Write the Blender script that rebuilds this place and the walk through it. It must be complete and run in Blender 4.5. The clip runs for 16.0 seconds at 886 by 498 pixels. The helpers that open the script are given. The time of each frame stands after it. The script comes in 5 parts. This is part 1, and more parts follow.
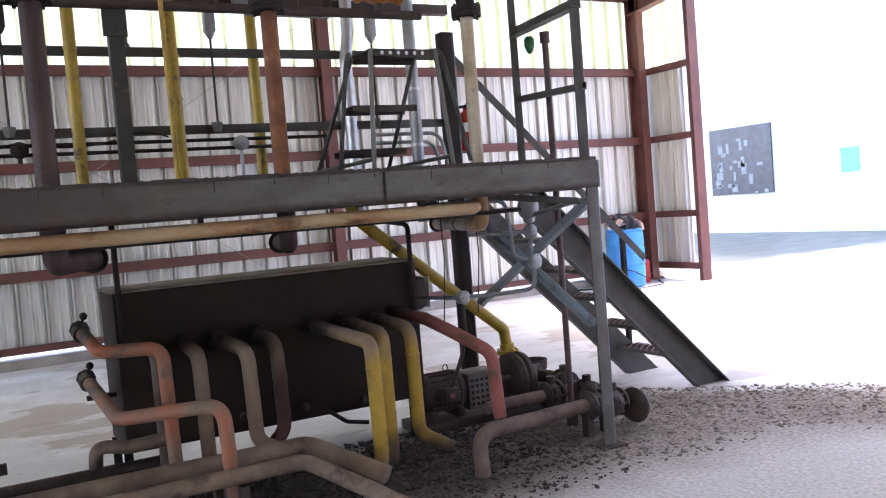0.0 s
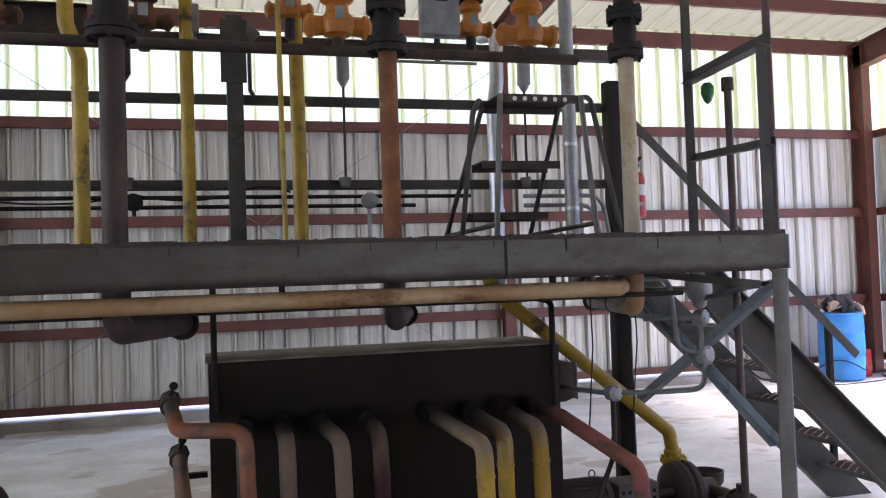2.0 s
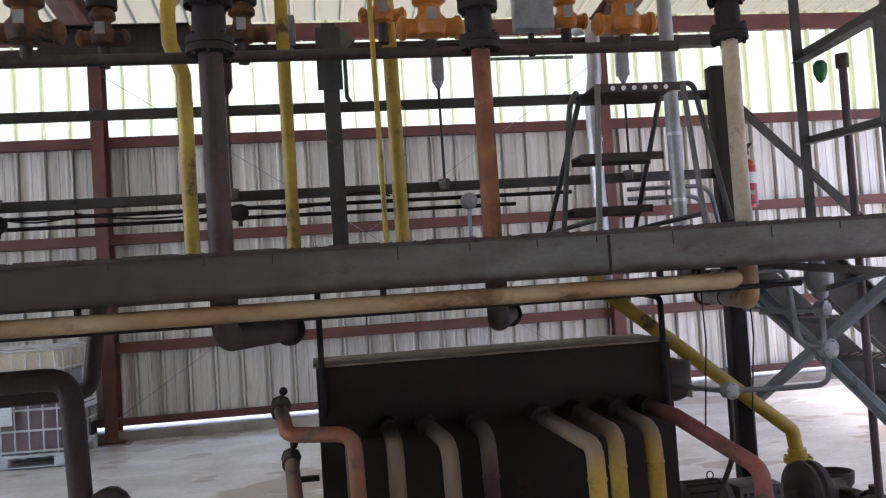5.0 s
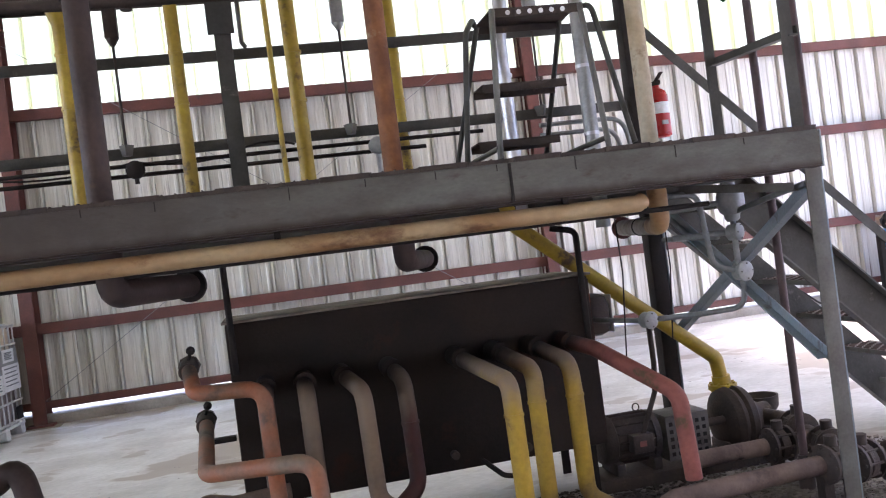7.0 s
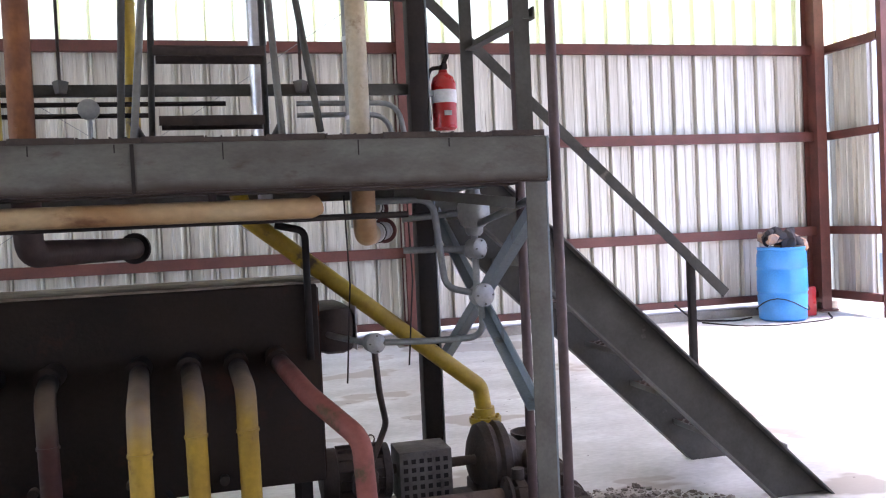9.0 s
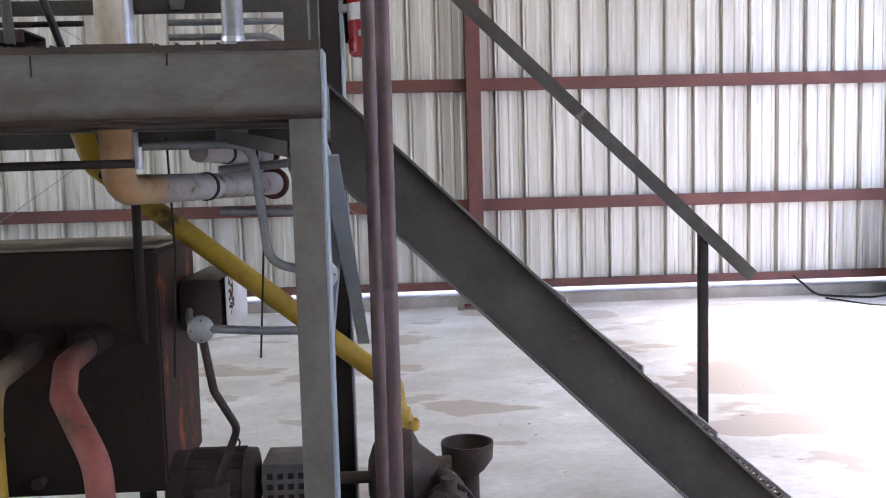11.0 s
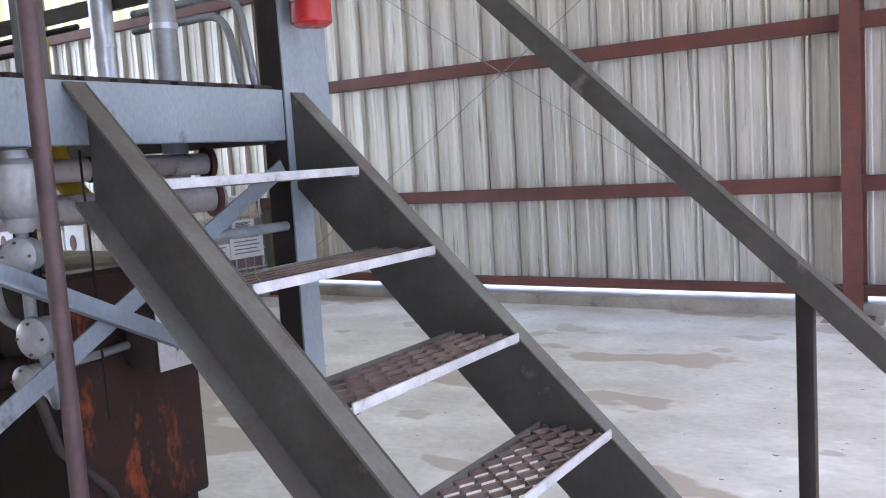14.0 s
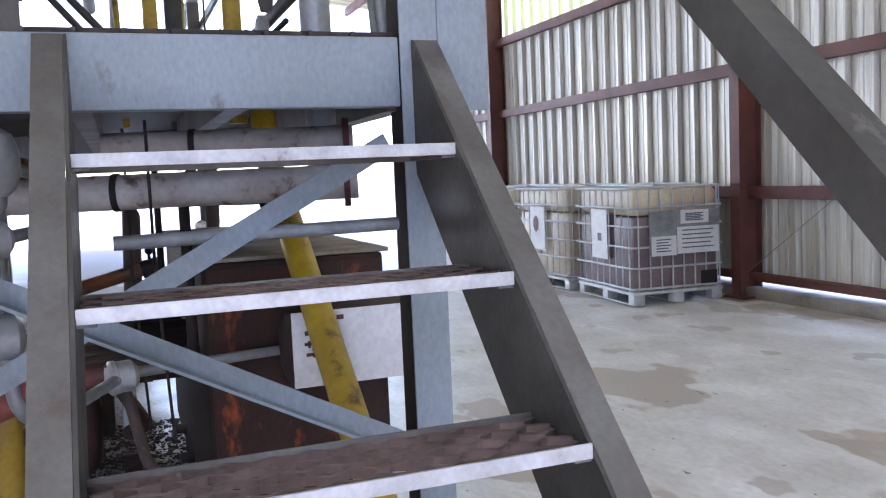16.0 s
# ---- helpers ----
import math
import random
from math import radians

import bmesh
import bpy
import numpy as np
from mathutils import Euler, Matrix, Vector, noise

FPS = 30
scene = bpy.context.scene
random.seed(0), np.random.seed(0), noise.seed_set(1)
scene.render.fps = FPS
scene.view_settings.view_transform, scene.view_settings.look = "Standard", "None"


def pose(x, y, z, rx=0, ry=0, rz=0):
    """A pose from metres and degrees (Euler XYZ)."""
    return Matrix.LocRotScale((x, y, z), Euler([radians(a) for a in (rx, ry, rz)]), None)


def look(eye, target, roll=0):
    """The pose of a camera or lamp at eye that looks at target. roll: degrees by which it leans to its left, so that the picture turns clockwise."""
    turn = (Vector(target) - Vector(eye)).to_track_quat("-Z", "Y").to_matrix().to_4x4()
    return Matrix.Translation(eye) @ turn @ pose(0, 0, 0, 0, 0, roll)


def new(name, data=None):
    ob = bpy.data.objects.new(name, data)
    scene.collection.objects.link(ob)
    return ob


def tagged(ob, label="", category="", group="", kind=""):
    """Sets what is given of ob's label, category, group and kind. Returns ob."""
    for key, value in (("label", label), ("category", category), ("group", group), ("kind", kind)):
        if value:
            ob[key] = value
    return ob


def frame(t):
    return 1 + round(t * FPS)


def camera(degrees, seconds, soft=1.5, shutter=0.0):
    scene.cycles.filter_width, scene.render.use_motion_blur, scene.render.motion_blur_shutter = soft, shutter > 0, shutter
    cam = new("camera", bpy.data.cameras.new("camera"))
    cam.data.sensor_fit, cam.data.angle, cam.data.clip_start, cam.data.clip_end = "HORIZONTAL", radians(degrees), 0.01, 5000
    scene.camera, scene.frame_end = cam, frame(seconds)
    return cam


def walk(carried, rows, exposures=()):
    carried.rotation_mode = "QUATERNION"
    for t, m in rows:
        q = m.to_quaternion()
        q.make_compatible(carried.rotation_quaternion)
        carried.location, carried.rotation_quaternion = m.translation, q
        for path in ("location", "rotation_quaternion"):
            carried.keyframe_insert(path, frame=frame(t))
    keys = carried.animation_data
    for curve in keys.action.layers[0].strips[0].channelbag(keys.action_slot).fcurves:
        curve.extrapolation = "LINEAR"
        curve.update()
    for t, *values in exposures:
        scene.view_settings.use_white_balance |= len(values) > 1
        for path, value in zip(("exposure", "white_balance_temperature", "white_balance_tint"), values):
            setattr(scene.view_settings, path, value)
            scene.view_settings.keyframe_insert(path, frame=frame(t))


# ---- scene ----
cam = camera(54.2, 16.0, 1.15)
PATH = [
    (0, (-3.378, -4.157, 1.557), (-2.42, -2.404, 1.457), -4.6),
    (0.5, (-3.17, -3.983, 1.575), (-2.292, -2.188, 1.493), -3.7),
    (1, (-2.982, -3.784, 1.562), (-2.222, -1.934, 1.526), -2.7),
    (1.5, (-2.857, -3.631, 1.579), (-2.2, -1.742, 1.58), -2.1),
    (2, (-2.697, -3.56, 1.6), (-2.163, -1.634, 1.668), -1.9),
    (2.5, (-2.61, -3.554, 1.588), (-2.175, -1.606, 1.704), -2.1),
    (3, (-2.629, -3.536, 1.593), (-2.259, -1.575, 1.71), -2.5),
    (3.5, (-2.669, -3.543, 1.592), (-2.345, -1.573, 1.701), -3.0),
    (4, (-2.689, -3.542, 1.593), (-2.395, -1.567, 1.689), -3.7),
    (6.5, (-2.552, -3.428, 1.5), (-2.212, -1.457, 1.553), -5.0),
    (7, (-2.454, -3.405, 1.447), (-2.047, -1.447, 1.445), -7.3),
    (7.5, (-2.16, -3.331, 1.494), (-1.711, -1.384, 1.423), -8.8),
    (8, (-1.837, -3.15, 1.474), (-1.275, -1.231, 1.472), -5.5),
    (8.5, (-1.516, -3.117, 1.465), (-0.943, -1.201, 1.47), -3.5),
    (9, (-1.181, -2.972, 1.46), (-0.676, -1.037, 1.398), -2.6),
    (9.5, (-0.84, -2.803, 1.452), (-0.427, -0.85, 1.323), -2.2),
    (10, (-0.441, -2.647, 1.443), (-0.11, -0.682, 1.272), -1.8),
    (12.5, (1.145, -1.405, 1.454), (0.667, 0.53, 1.293), -2.0),
    (13, (1.552, -1.225, 1.518), (0.861, 0.642, 1.322), -2.7),
    (13.5, (1.757, -0.927, 1.497), (0.882, 0.861, 1.3), -3.6),
    (14, (1.92, -0.581, 1.509), (0.824, 1.08, 1.303), -3.6),
    (14.5, (2.073, -0.252, 1.513), (0.772, 1.254, 1.321), -3.7),
    (15, (2.047, 0.143, 1.507), (0.556, 1.466, 1.348), -2.7),
    (15.5, (1.987, 0.509, 1.501), (0.313, 1.593, 1.355), -2.4),
    (16, (1.925, 0.874, 1.438), (0.05, 1.573, 1.265), -2.5),
]
walk(cam, [(t, look(e, g, r)) for t, e, g, r in PATH], [(0, 3.25, 6500, 28), (0.5, 3.05, 6500, 28), (2, 2.87, 6550, 28), (4, 2.87, 6550, 28), (6.5, 3.25, 6600, 28), (7.5, 3.6, 6650, 28), (8, 3.62, 6650, 28), (8.5, 3.46, 6600, 28), (10, 3.25, 6550, 26), (12.5, 3.4, 6500, 24), (15.5, 3.42, 6400, 26), (16, 3.28, 6400, 26)])

# ---- world and sun ----
SUN_EL, SUN_AZ = radians(50), radians(95)
world = bpy.data.worlds.new("sky")
scene.world = world
world.use_nodes = True
wn = world.node_tree.nodes
sky = wn.new("ShaderNodeTexSky")
sky.sky_type, sky.sun_disc = "NISHITA", False
sky.sun_elevation, sky.sun_rotation = SUN_EL, SUN_AZ
sky.dust_density = 1.0
wn["Background"].inputs["Strength"].default_value = 0.15
world.node_tree.links.new(sky.outputs[0], wn["Background"].inputs["Color"])
sun_data = bpy.data.lights.new("sun", "SUN")
sun_data.energy, sun_data.angle, sun_data.color = 1.5, radians(14), (1.0, 0.97, 0.93)
sun = new("sun", sun_data)
sun.matrix_world = look((math.sin(SUN_AZ) * 40, math.cos(SUN_AZ) * 40, 40 * math.tan(SUN_EL)), (0, 0, 0))


# ---- materials ----
def mat(name, col, col2=None, rough=0.6, metal=0.0, scale=6.0, mix=0.5, fine=60.0, bump=0.15, stretch=(1, 1, 1),
        spots=None, spot_at=0.6, spot_scale=3.0, vary=0.0, gloss=0.5):
    """Two colours over a broad noise, darkened a little by a fine grain, with optional stains of a third colour."""
    m = bpy.data.materials.new(name)
    m.use_nodes = True
    nt = m.node_tree
    n, li = nt.nodes, nt.links.new
    b = n["Principled BSDF"]
    b.inputs["Roughness"].default_value = rough
    b.inputs["Metallic"].default_value = metal
    b.inputs["Specular IOR Level"].default_value = gloss
    tc, mp = n.new("ShaderNodeTexCoord"), n.new("ShaderNodeMapping")
    geo = n.new("ShaderNodeNewGeometry")
    li(geo.outputs["Position"], mp.inputs["Vector"])
    mp.inputs["Scale"].default_value = stretch
    n1, n2 = n.new("ShaderNodeTexNoise"), n.new("ShaderNodeTexNoise")
    for q, s, d in ((n1, scale, 5), (n2, fine, 3)):
        q.inputs["Scale"].default_value, q.inputs["Detail"].default_value = s, d
        li(mp.outputs[0], q.inputs["Vector"])
    r1 = n.new("ShaderNodeMapRange")
    r1.inputs["From Min"].default_value, r1.inputs["From Max"].default_value = 0.5 - 0.25 * (1 - mix) - 0.08, 0.75 - 0.25 * mix
    li(n1.outputs["Fac"], r1.inputs["Value"])
    mx = n.new("ShaderNodeMix")
    mx.data_type = "RGBA"
    mx.inputs[6].default_value = (*col, 1)
    mx.inputs[7].default_value = (*(col2 or [c * 0.7 for c in col]), 1)
    li(r1.outputs[0], mx.inputs[0])
    out = mx.outputs[2]
    if spots:
        n3, r3, m3 = n.new("ShaderNodeTexNoise"), n.new("ShaderNodeMapRange"), n.new("ShaderNodeMix")
        n3.inputs["Scale"].default_value, n3.inputs["Detail"].default_value, n3.inputs["Roughness"].default_value = spot_scale, 8, 0.65
        li(mp.outputs[0], n3.inputs["Vector"])
        r3.inputs["From Min"].default_value, r3.inputs["From Max"].default_value = spot_at - 0.04, spot_at + 0.06
        li(n3.outputs["Fac"], r3.inputs["Value"])
        m3.data_type = "RGBA"
        m3.inputs[7].default_value = (*spots, 1)
        li(r3.outputs[0], m3.inputs[0])
        li(out, m3.inputs[6])
        out = m3.outputs[2]
    hsv = n.new("ShaderNodeHueSaturation")
    r2 = n.new("ShaderNodeMapRange")
    r2.inputs["To Min"].default_value, r2.inputs["To Max"].default_value = 0.75, 1.2
    li(n2.outputs["Fac"], r2.inputs["Value"])
    val = r2.outputs[0]
    if vary:
        oi, ma, mm = n.new("ShaderNodeObjectInfo"), n.new("ShaderNodeMapRange"), n.new("ShaderNodeMath")
        ma.inputs["To Min"].default_value, ma.inputs["To Max"].default_value = 1 - vary, 1 + vary
        li(oi.outputs["Random"], ma.inputs["Value"])
        mm.operation = "MULTIPLY"
        li(ma.outputs[0], mm.inputs[0])
        li(val, mm.inputs[1])
        val = mm.outputs[0]
    li(val, hsv.inputs["Value"])
    li(out, hsv.inputs["Color"])
    li(hsv.outputs[0], b.inputs["Base Color"])
    rr = n.new("ShaderNodeMapRange")
    rr.inputs["To Min"].default_value, rr.inputs["To Max"].default_value = max(0.05, rough - 0.15), min(1, rough + 0.15)
    li(n1.outputs["Fac"], rr.inputs["Value"])
    li(rr.outputs[0], b.inputs["Roughness"])
    bp = n.new("ShaderNodeBump")
    bp.inputs["Strength"].default_value, bp.inputs["Distance"].default_value = bump, 0.01
    li(n2.outputs["Fac"], bp.inputs["Height"])
    li(bp.outputs[0], b.inputs["Normal"])
    return m


DGREY = mat("dark_grey_paint", (0.088, 0.086, 0.077), (0.06, 0.057, 0.05), 0.5, 0.0, 6, 0.5, 70, 0.12, spots=(0.20, 0.18, 0.16), spot_at=0.68, spot_scale=6, gloss=0.22)
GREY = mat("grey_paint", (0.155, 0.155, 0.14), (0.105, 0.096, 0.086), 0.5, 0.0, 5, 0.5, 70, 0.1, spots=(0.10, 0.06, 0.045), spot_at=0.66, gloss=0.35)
# lit copy of the platform grey, with the eastern skylight's blue in its colour
LITGREY = mat("sky_lit_grey_paint", (0.255, 0.305, 0.34), (0.225, 0.268, 0.298), 0.5, 0.0, 2.5, 0.5, 110, 0.06, stretch=(1, 1, 0.5), spots=(0.12, 0.10, 0.09), spot_at=0.665, spot_scale=9, gloss=0.35)
GALV = mat("galvanised", (0.42, 0.43, 0.43), (0.30, 0.31, 0.31), 0.45, 0.3, 8, 0.5, 60, 0.1, spots=(0.25, 0.22, 0.19), spot_at=0.66)
NOSING = mat("white_nosing", (0.56, 0.58, 0.60), (0.40, 0.41, 0.42), 0.5, 0.1, 14, 0.5, 90, 0.15, spots=(0.2, 0.15, 0.12), spot_at=0.66, spot_scale=14)
REDIRON = mat("red_oxide", (0.155, 0.048, 0.036), (0.105, 0.038, 0.031), 0.6, 0.0, 4, 0.5, 50, 0.1, spots=(0.08, 0.05, 0.04), spot_at=0.66)
YELLOW = mat("yellow_paint", (0.54, 0.375, 0.035), (0.38, 0.245, 0.03), 0.45, 0.0, 7, 0.4, 50, 0.15, spots=(0.10, 0.06, 0.03), spot_at=0.62, spot_scale=7)
RUST = mat("rusty_orange", (0.30, 0.11, 0.035), (0.18, 0.065, 0.03), 0.7, 0.0, 9, 0.5, 60, 0.3, spots=(0.34, 0.25, 0.16), spot_at=0.64, spot_scale=8)
CREAM = mat("cream_paint", (0.50, 0.38, 0.22), (0.33, 0.18, 0.08), 0.5, 0.0, 4, 0.5, 50, 0.15, stretch=(0.6, 1, 1), spots=(0.16, 0.07, 0.03), spot_at=0.6, spot_scale=5)
WHITEPIPE = mat("off_white_pipe", (0.60, 0.54, 0.42), (0.48, 0.38, 0.25), 0.5, 0.0, 5, 0.5, 50, 0.1, spots=(0.22, 0.12, 0.06), spot_at=0.64, spot_scale=7)
PURPLE = mat("dark_brown_pipe", (0.078, 0.05, 0.044), (0.055, 0.038, 0.034), 0.6, 0.0, 6, 0.5, 50, 0.2, spots=(0.13, 0.07, 0.04), spot_at=0.63, gloss=0.25)
PINKPIPE = mat("mud_brown_pipe", (0.22, 0.155, 0.13), (0.13, 0.09, 0.078), 0.75, 0.0, 7, 0.5, 60, 0.2, spots=(0.07, 0.05, 0.045), spot_at=0.62, spot_scale=5, gloss=0.25)
BROWNPIPE = mat("brown_painted_pipe", (0.115, 0.072, 0.072), (0.08, 0.052, 0.052), 0.5, 0.0, 7, 0.5, 60, 0.12, spots=(0.05, 0.035, 0.033), spot_at=0.64, gloss=0.35)
GUARD = mat("grimy_guard_sheet", (0.17, 0.155, 0.145), (0.10, 0.085, 0.078), 0.6, 0.1, 9, 0.5, 60, 0.2, spots=(0.05, 0.04, 0.035), spot_at=0.6, spot_scale=8)
REDPIPE = mat("faded_red_pipe", (0.33, 0.10, 0.085), (0.24, 0.085, 0.07), 0.6, 0.0, 6, 0.5, 60, 0.2, spots=(0.11, 0.075, 0.065), spot_at=0.58, spot_scale=5)
MAROON = mat("maroon_pipe", (0.14, 0.028, 0.026), (0.085, 0.03, 0.028), 0.6, 0.0, 6, 0.5, 60, 0.2)
ORANGEPIPE = mat("scorched_orange_pipe", (0.40, 0.105, 0.035), (0.20, 0.14, 0.10), 0.65, 0.0, 4, 0.55, 60, 0.2, spots=(0.10, 0.07, 0.055), spot_at=0.6, spot_scale=5)
DUSTPIPE = mat("dusty_pipe", (0.25, 0.185, 0.135), (0.14, 0.10, 0.08), 0.8, 0.0, 6, 0.5, 60, 0.3, spots=(0.06, 0.045, 0.04), spot_at=0.6, gloss=0.25)
SILVER = mat("silver_jacket", (0.70, 0.70, 0.72), (0.55, 0.55, 0.58), 0.32, 0.75, 6, 0.5, 30, 0.25)
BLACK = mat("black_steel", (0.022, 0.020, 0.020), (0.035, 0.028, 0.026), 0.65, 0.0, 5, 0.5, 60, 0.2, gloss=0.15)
SOOT = mat("sooty_tank", (0.022, 0.017, 0.015), (0.040, 0.028, 0.023), 0.72, 0.0, 2.5, 0.5, 60, 0.2, spots=(0.06, 0.027, 0.019), spot_at=0.62, spot_scale=3.5, gloss=0.18)
LAGGING = mat("tank_lid_dust", (0.32, 0.27, 0.22), (0.2, 0.16, 0.13), 0.9, 0.0, 8, 0.5, 70, 0.3)
IRON = mat("greasy_iron", (0.045, 0.035, 0.032), (0.075, 0.055, 0.047), 0.6, 0.1, 10, 0.5, 70, 0.3, spots=(0.14, 0.10, 0.07), spot_at=0.65, spot_scale=9, gloss=0.3)
ORANGE = mat("orange_actuator", (0.62, 0.22, 0.02), (0.45, 0.15, 0.02), 0.4, 0.0, 10, 0.4, 60, 0.1, spots=(0.12, 0.05, 0.02), spot_at=0.62, spot_scale=14)
CONDUIT = mat("grey_conduit", (0.30, 0.32, 0.33), (0.20, 0.21, 0.21), 0.45, 0.2, 10, 0.5, 60, 0.1)
CONCRETE = mat("kerb_concrete", (0.36, 0.33, 0.29), (0.25, 0.22, 0.19), 0.9, 0.0, 3, 0.5, 40, 0.4, spots=(0.15, 0.12, 0.10), spot_at=0.64)
REDPAINT = mat("extinguisher_red", (0.45, 0.018, 0.018), (0.36, 0.015, 0.015), 0.3, 0.0, 8, 0.5, 60, 0.03)
WHITE = mat("white_label", (0.75, 0.76, 0.77), (0.66, 0.67, 0.68), 0.5, 0.0, 8, 0.5, 60, 0.03)
INK = mat("grey_ink", (0.10, 0.11, 0.14), (0.14, 0.15, 0.17), 0.6)
BLUE = mat("blue_drum_plastic", (0.02, 0.20, 0.55), (0.03, 0.24, 0.60), 0.4, 0.0, 5, 0.5, 50, 0.05)
RAG = mat("black_rags", (0.02, 0.022, 0.025), (0.05, 0.04, 0.045), 0.8, 0.0, 14, 0.5, 40, 0.4)
RAG2 = mat("tan_rags", (0.40, 0.22, 0.12), (0.25, 0.2, 0.18), 0.9, 0.0, 14, 0.5, 40, 0.4)
PLASTIC = mat("tote_plastic", (0.72, 0.66, 0.50), (0.52, 0.42, 0.31), 0.4, 0.0, 2.2, 0.5, 40, 0.05)
TOTEDARK = mat("tote_brown_liquid", (0.26, 0.20, 0.20), (0.17, 0.12, 0.125), 0.4, 0.0, 2, 0.5, 40, 0.05)
BUILDING = mat("white_render", (0.8, 0.8, 0.78), (0.72, 0.72, 0.70), 0.8, 0.0, 1.5, 0.5, 30, 0.05)
DARKGLASS = mat("dark_window", (0.03, 0.035, 0.05), (0.06, 0.065, 0.09), 0.2)
GREEN = mat("green_lamp_glass", (0.02, 0.16, 0.05), (0.02, 0.1, 0.04), 0.25)
# weathered sheet: long upright streaks
SHEET = mat("weathered_sheet", (0.76, 0.75, 0.69), (0.56, 0.54, 0.48), 0.42, 0.2, 6, 0.5, 45, 0.1, stretch=(2.2, 2.2, 0.09),
            spots=(0.20, 0.17, 0.14), spot_at=0.64, spot_scale=11, vary=0.10)
MESHSTEEL = mat("expanded_steel", (0.21, 0.155, 0.14), (0.12, 0.088, 0.08), 0.55, 0.3, 10, 0.5, 60, 0.2, spots=(0.26, 0.22, 0.2), spot_at=0.66, spot_scale=20)


def translucent(name, col):
    m = mat(name, col, [c * 0.82 for c in col], 0.5, 0, 2.0, 0.5, 30, 0.05, stretch=(1.5, 1.5, 0.3))
    nt = m.node_tree
    tr, mixer = nt.nodes.new("ShaderNodeBsdfTranslucent"), nt.nodes.new("ShaderNodeMixShader")
    tr.inputs["Color"].default_value = (*col, 1)
    mixer.inputs[0].default_value = 0.85
    nt.links.new(nt.nodes["Principled BSDF"].outputs[0], mixer.inputs[1])
    nt.links.new(tr.outputs[0], mixer.inputs[2])
    nt.links.new(mixer.outputs[0], nt.nodes["Material Output"].inputs["Surface"])
    return m


FIBRE = translucent("fibreglass_sheet", (0.95, 0.95, 0.80))
ROOFLIGHT = translucent("translucent_roof_sheet", (0.38, 0.37, 0.30))


def floor_material():
    """Pale concrete with damp stains, giving way to dark gravelly dirt round the pumps and in front of the platform."""
    m = mat("floor", (0.80, 0.80, 0.80), (0.56, 0.55, 0.53), 0.42, 0.0, 1.8, 0.5, 25, 0.12, stretch=(0.8, 1.2, 1), spots=(0.62, 0.60, 0.59), spot_at=0.57, spot_scale=2.6)
    nt = m.node_tree
    n, li = nt.nodes, nt.links.new
    b = n["Principled BSDF"]
    clean = b.inputs["Base Color"].links[0].from_socket
    # dried mud puddles with a plain outline, a pale rim and dark specks
    mp = n.new("ShaderNodeMapping")
    mp.inputs["Scale"].default_value = (0.75, 1.25, 1)
    gp = n.new("ShaderNodeNewGeometry")
    li(gp.outputs["Position"], mp.inputs["Vector"])
    for sc, det, lo, hi, colour, top in ((0.75, 5, 0.535, 0.55, (0.66, 0.64, 0.62), 0.7), (0.75, 5, 0.552, 0.568, (0.41, 0.355, 0.31), 0.85),
                                         (1.9, 3, 0.63, 0.65, (0.36, 0.31, 0.27), 0.6), (16.0, 2, 0.735, 0.75, (0.10, 0.085, 0.075), 0.9)):
        nz, rz, mz = n.new("ShaderNodeTexNoise"), n.new("ShaderNodeMapRange"), n.new("ShaderNodeMix")
        nz.inputs["Scale"].default_value, nz.inputs["Detail"].default_value = sc, det
        li(mp.outputs[0], nz.inputs["Vector"])
        rz.inputs["From Min"].default_value, rz.inputs["From Max"].default_value, rz.inputs["To Max"].default_value = lo, hi, top
        li(nz.outputs["Fac"], rz.inputs["Value"])
        mz.data_type = "RGBA"
        li(rz.outputs[0], mz.inputs[0])
        li(clean, mz.inputs[6])
        mz.inputs[7].default_value = (*colour, 1)
        clean = mz.outputs[2]
    geo, sep = n.new("ShaderNodeNewGeometry"), n.new("ShaderNodeSeparateXYZ")
    li(geo.outputs["Position"], sep.inputs[0])
    edge = n.new("ShaderNodeTexNoise")
    edge.inputs["Scale"].default_value, edge.inputs["Detail"].default_value = 1.6, 6
    li(geo.outputs["Position"], edge.inputs["Vector"])
    gr = n.new("ShaderNodeTexNoise")
    gr.inputs["Scale"].default_value, gr.inputs["Detail"].default_value = 38, 6
    li(geo.outputs["Position"], gr.inputs["Vector"])

    def arith(op, a, c):
        q = n.new("ShaderNodeMath")
        q.operation = op
        for i, v in enumerate((a, c)):
            if isinstance(v, (int, float)):
                q.inputs[i].default_value = v
            else:
                li(v, q.inputs[i])
        return q.outputs[0]

    wob = arith("MULTIPLY", arith("SUBTRACT", edge.outputs["Fac"], 0.5), 0.9)
    ys = arith("ADD", sep.outputs["Y"], wob)
    # dirt in front of the tank, drawing in past the stair foot
    d = arith("SUBTRACT", arith("SUBTRACT", 1.15, arith("MULTIPLY", arith("MAXIMUM", arith("SUBTRACT", sep.outputs["X"], 0.9), 0.0), 0.9)), ys)
    f = n.new("ShaderNodeMapRange")
    f.inputs["From Min"].default_value, f.inputs["From Max"].default_value = -0.1, 0.25
    li(d, f.inputs["Value"])
    dirt, dmix = n.new("ShaderNodeValToRGB"), n.new("ShaderNodeMix")
    el = dirt.color_ramp.elements
    el[0].position, el[0].color = 0.30, (0.13, 0.105, 0.092, 1)
    el[1].position, el[1].color = 0.72, (0.46, 0.41, 0.37, 1)
    li(gr.outputs["Fac"], dirt.inputs[0])
    # pale worn wheel track further out
    t = n.new("ShaderNodeMapRange")
    t.inputs["From Min"].default_value, t.inputs["From Max"].default_value = 1.25, 2.0
    li(d, t.inputs["Value"])
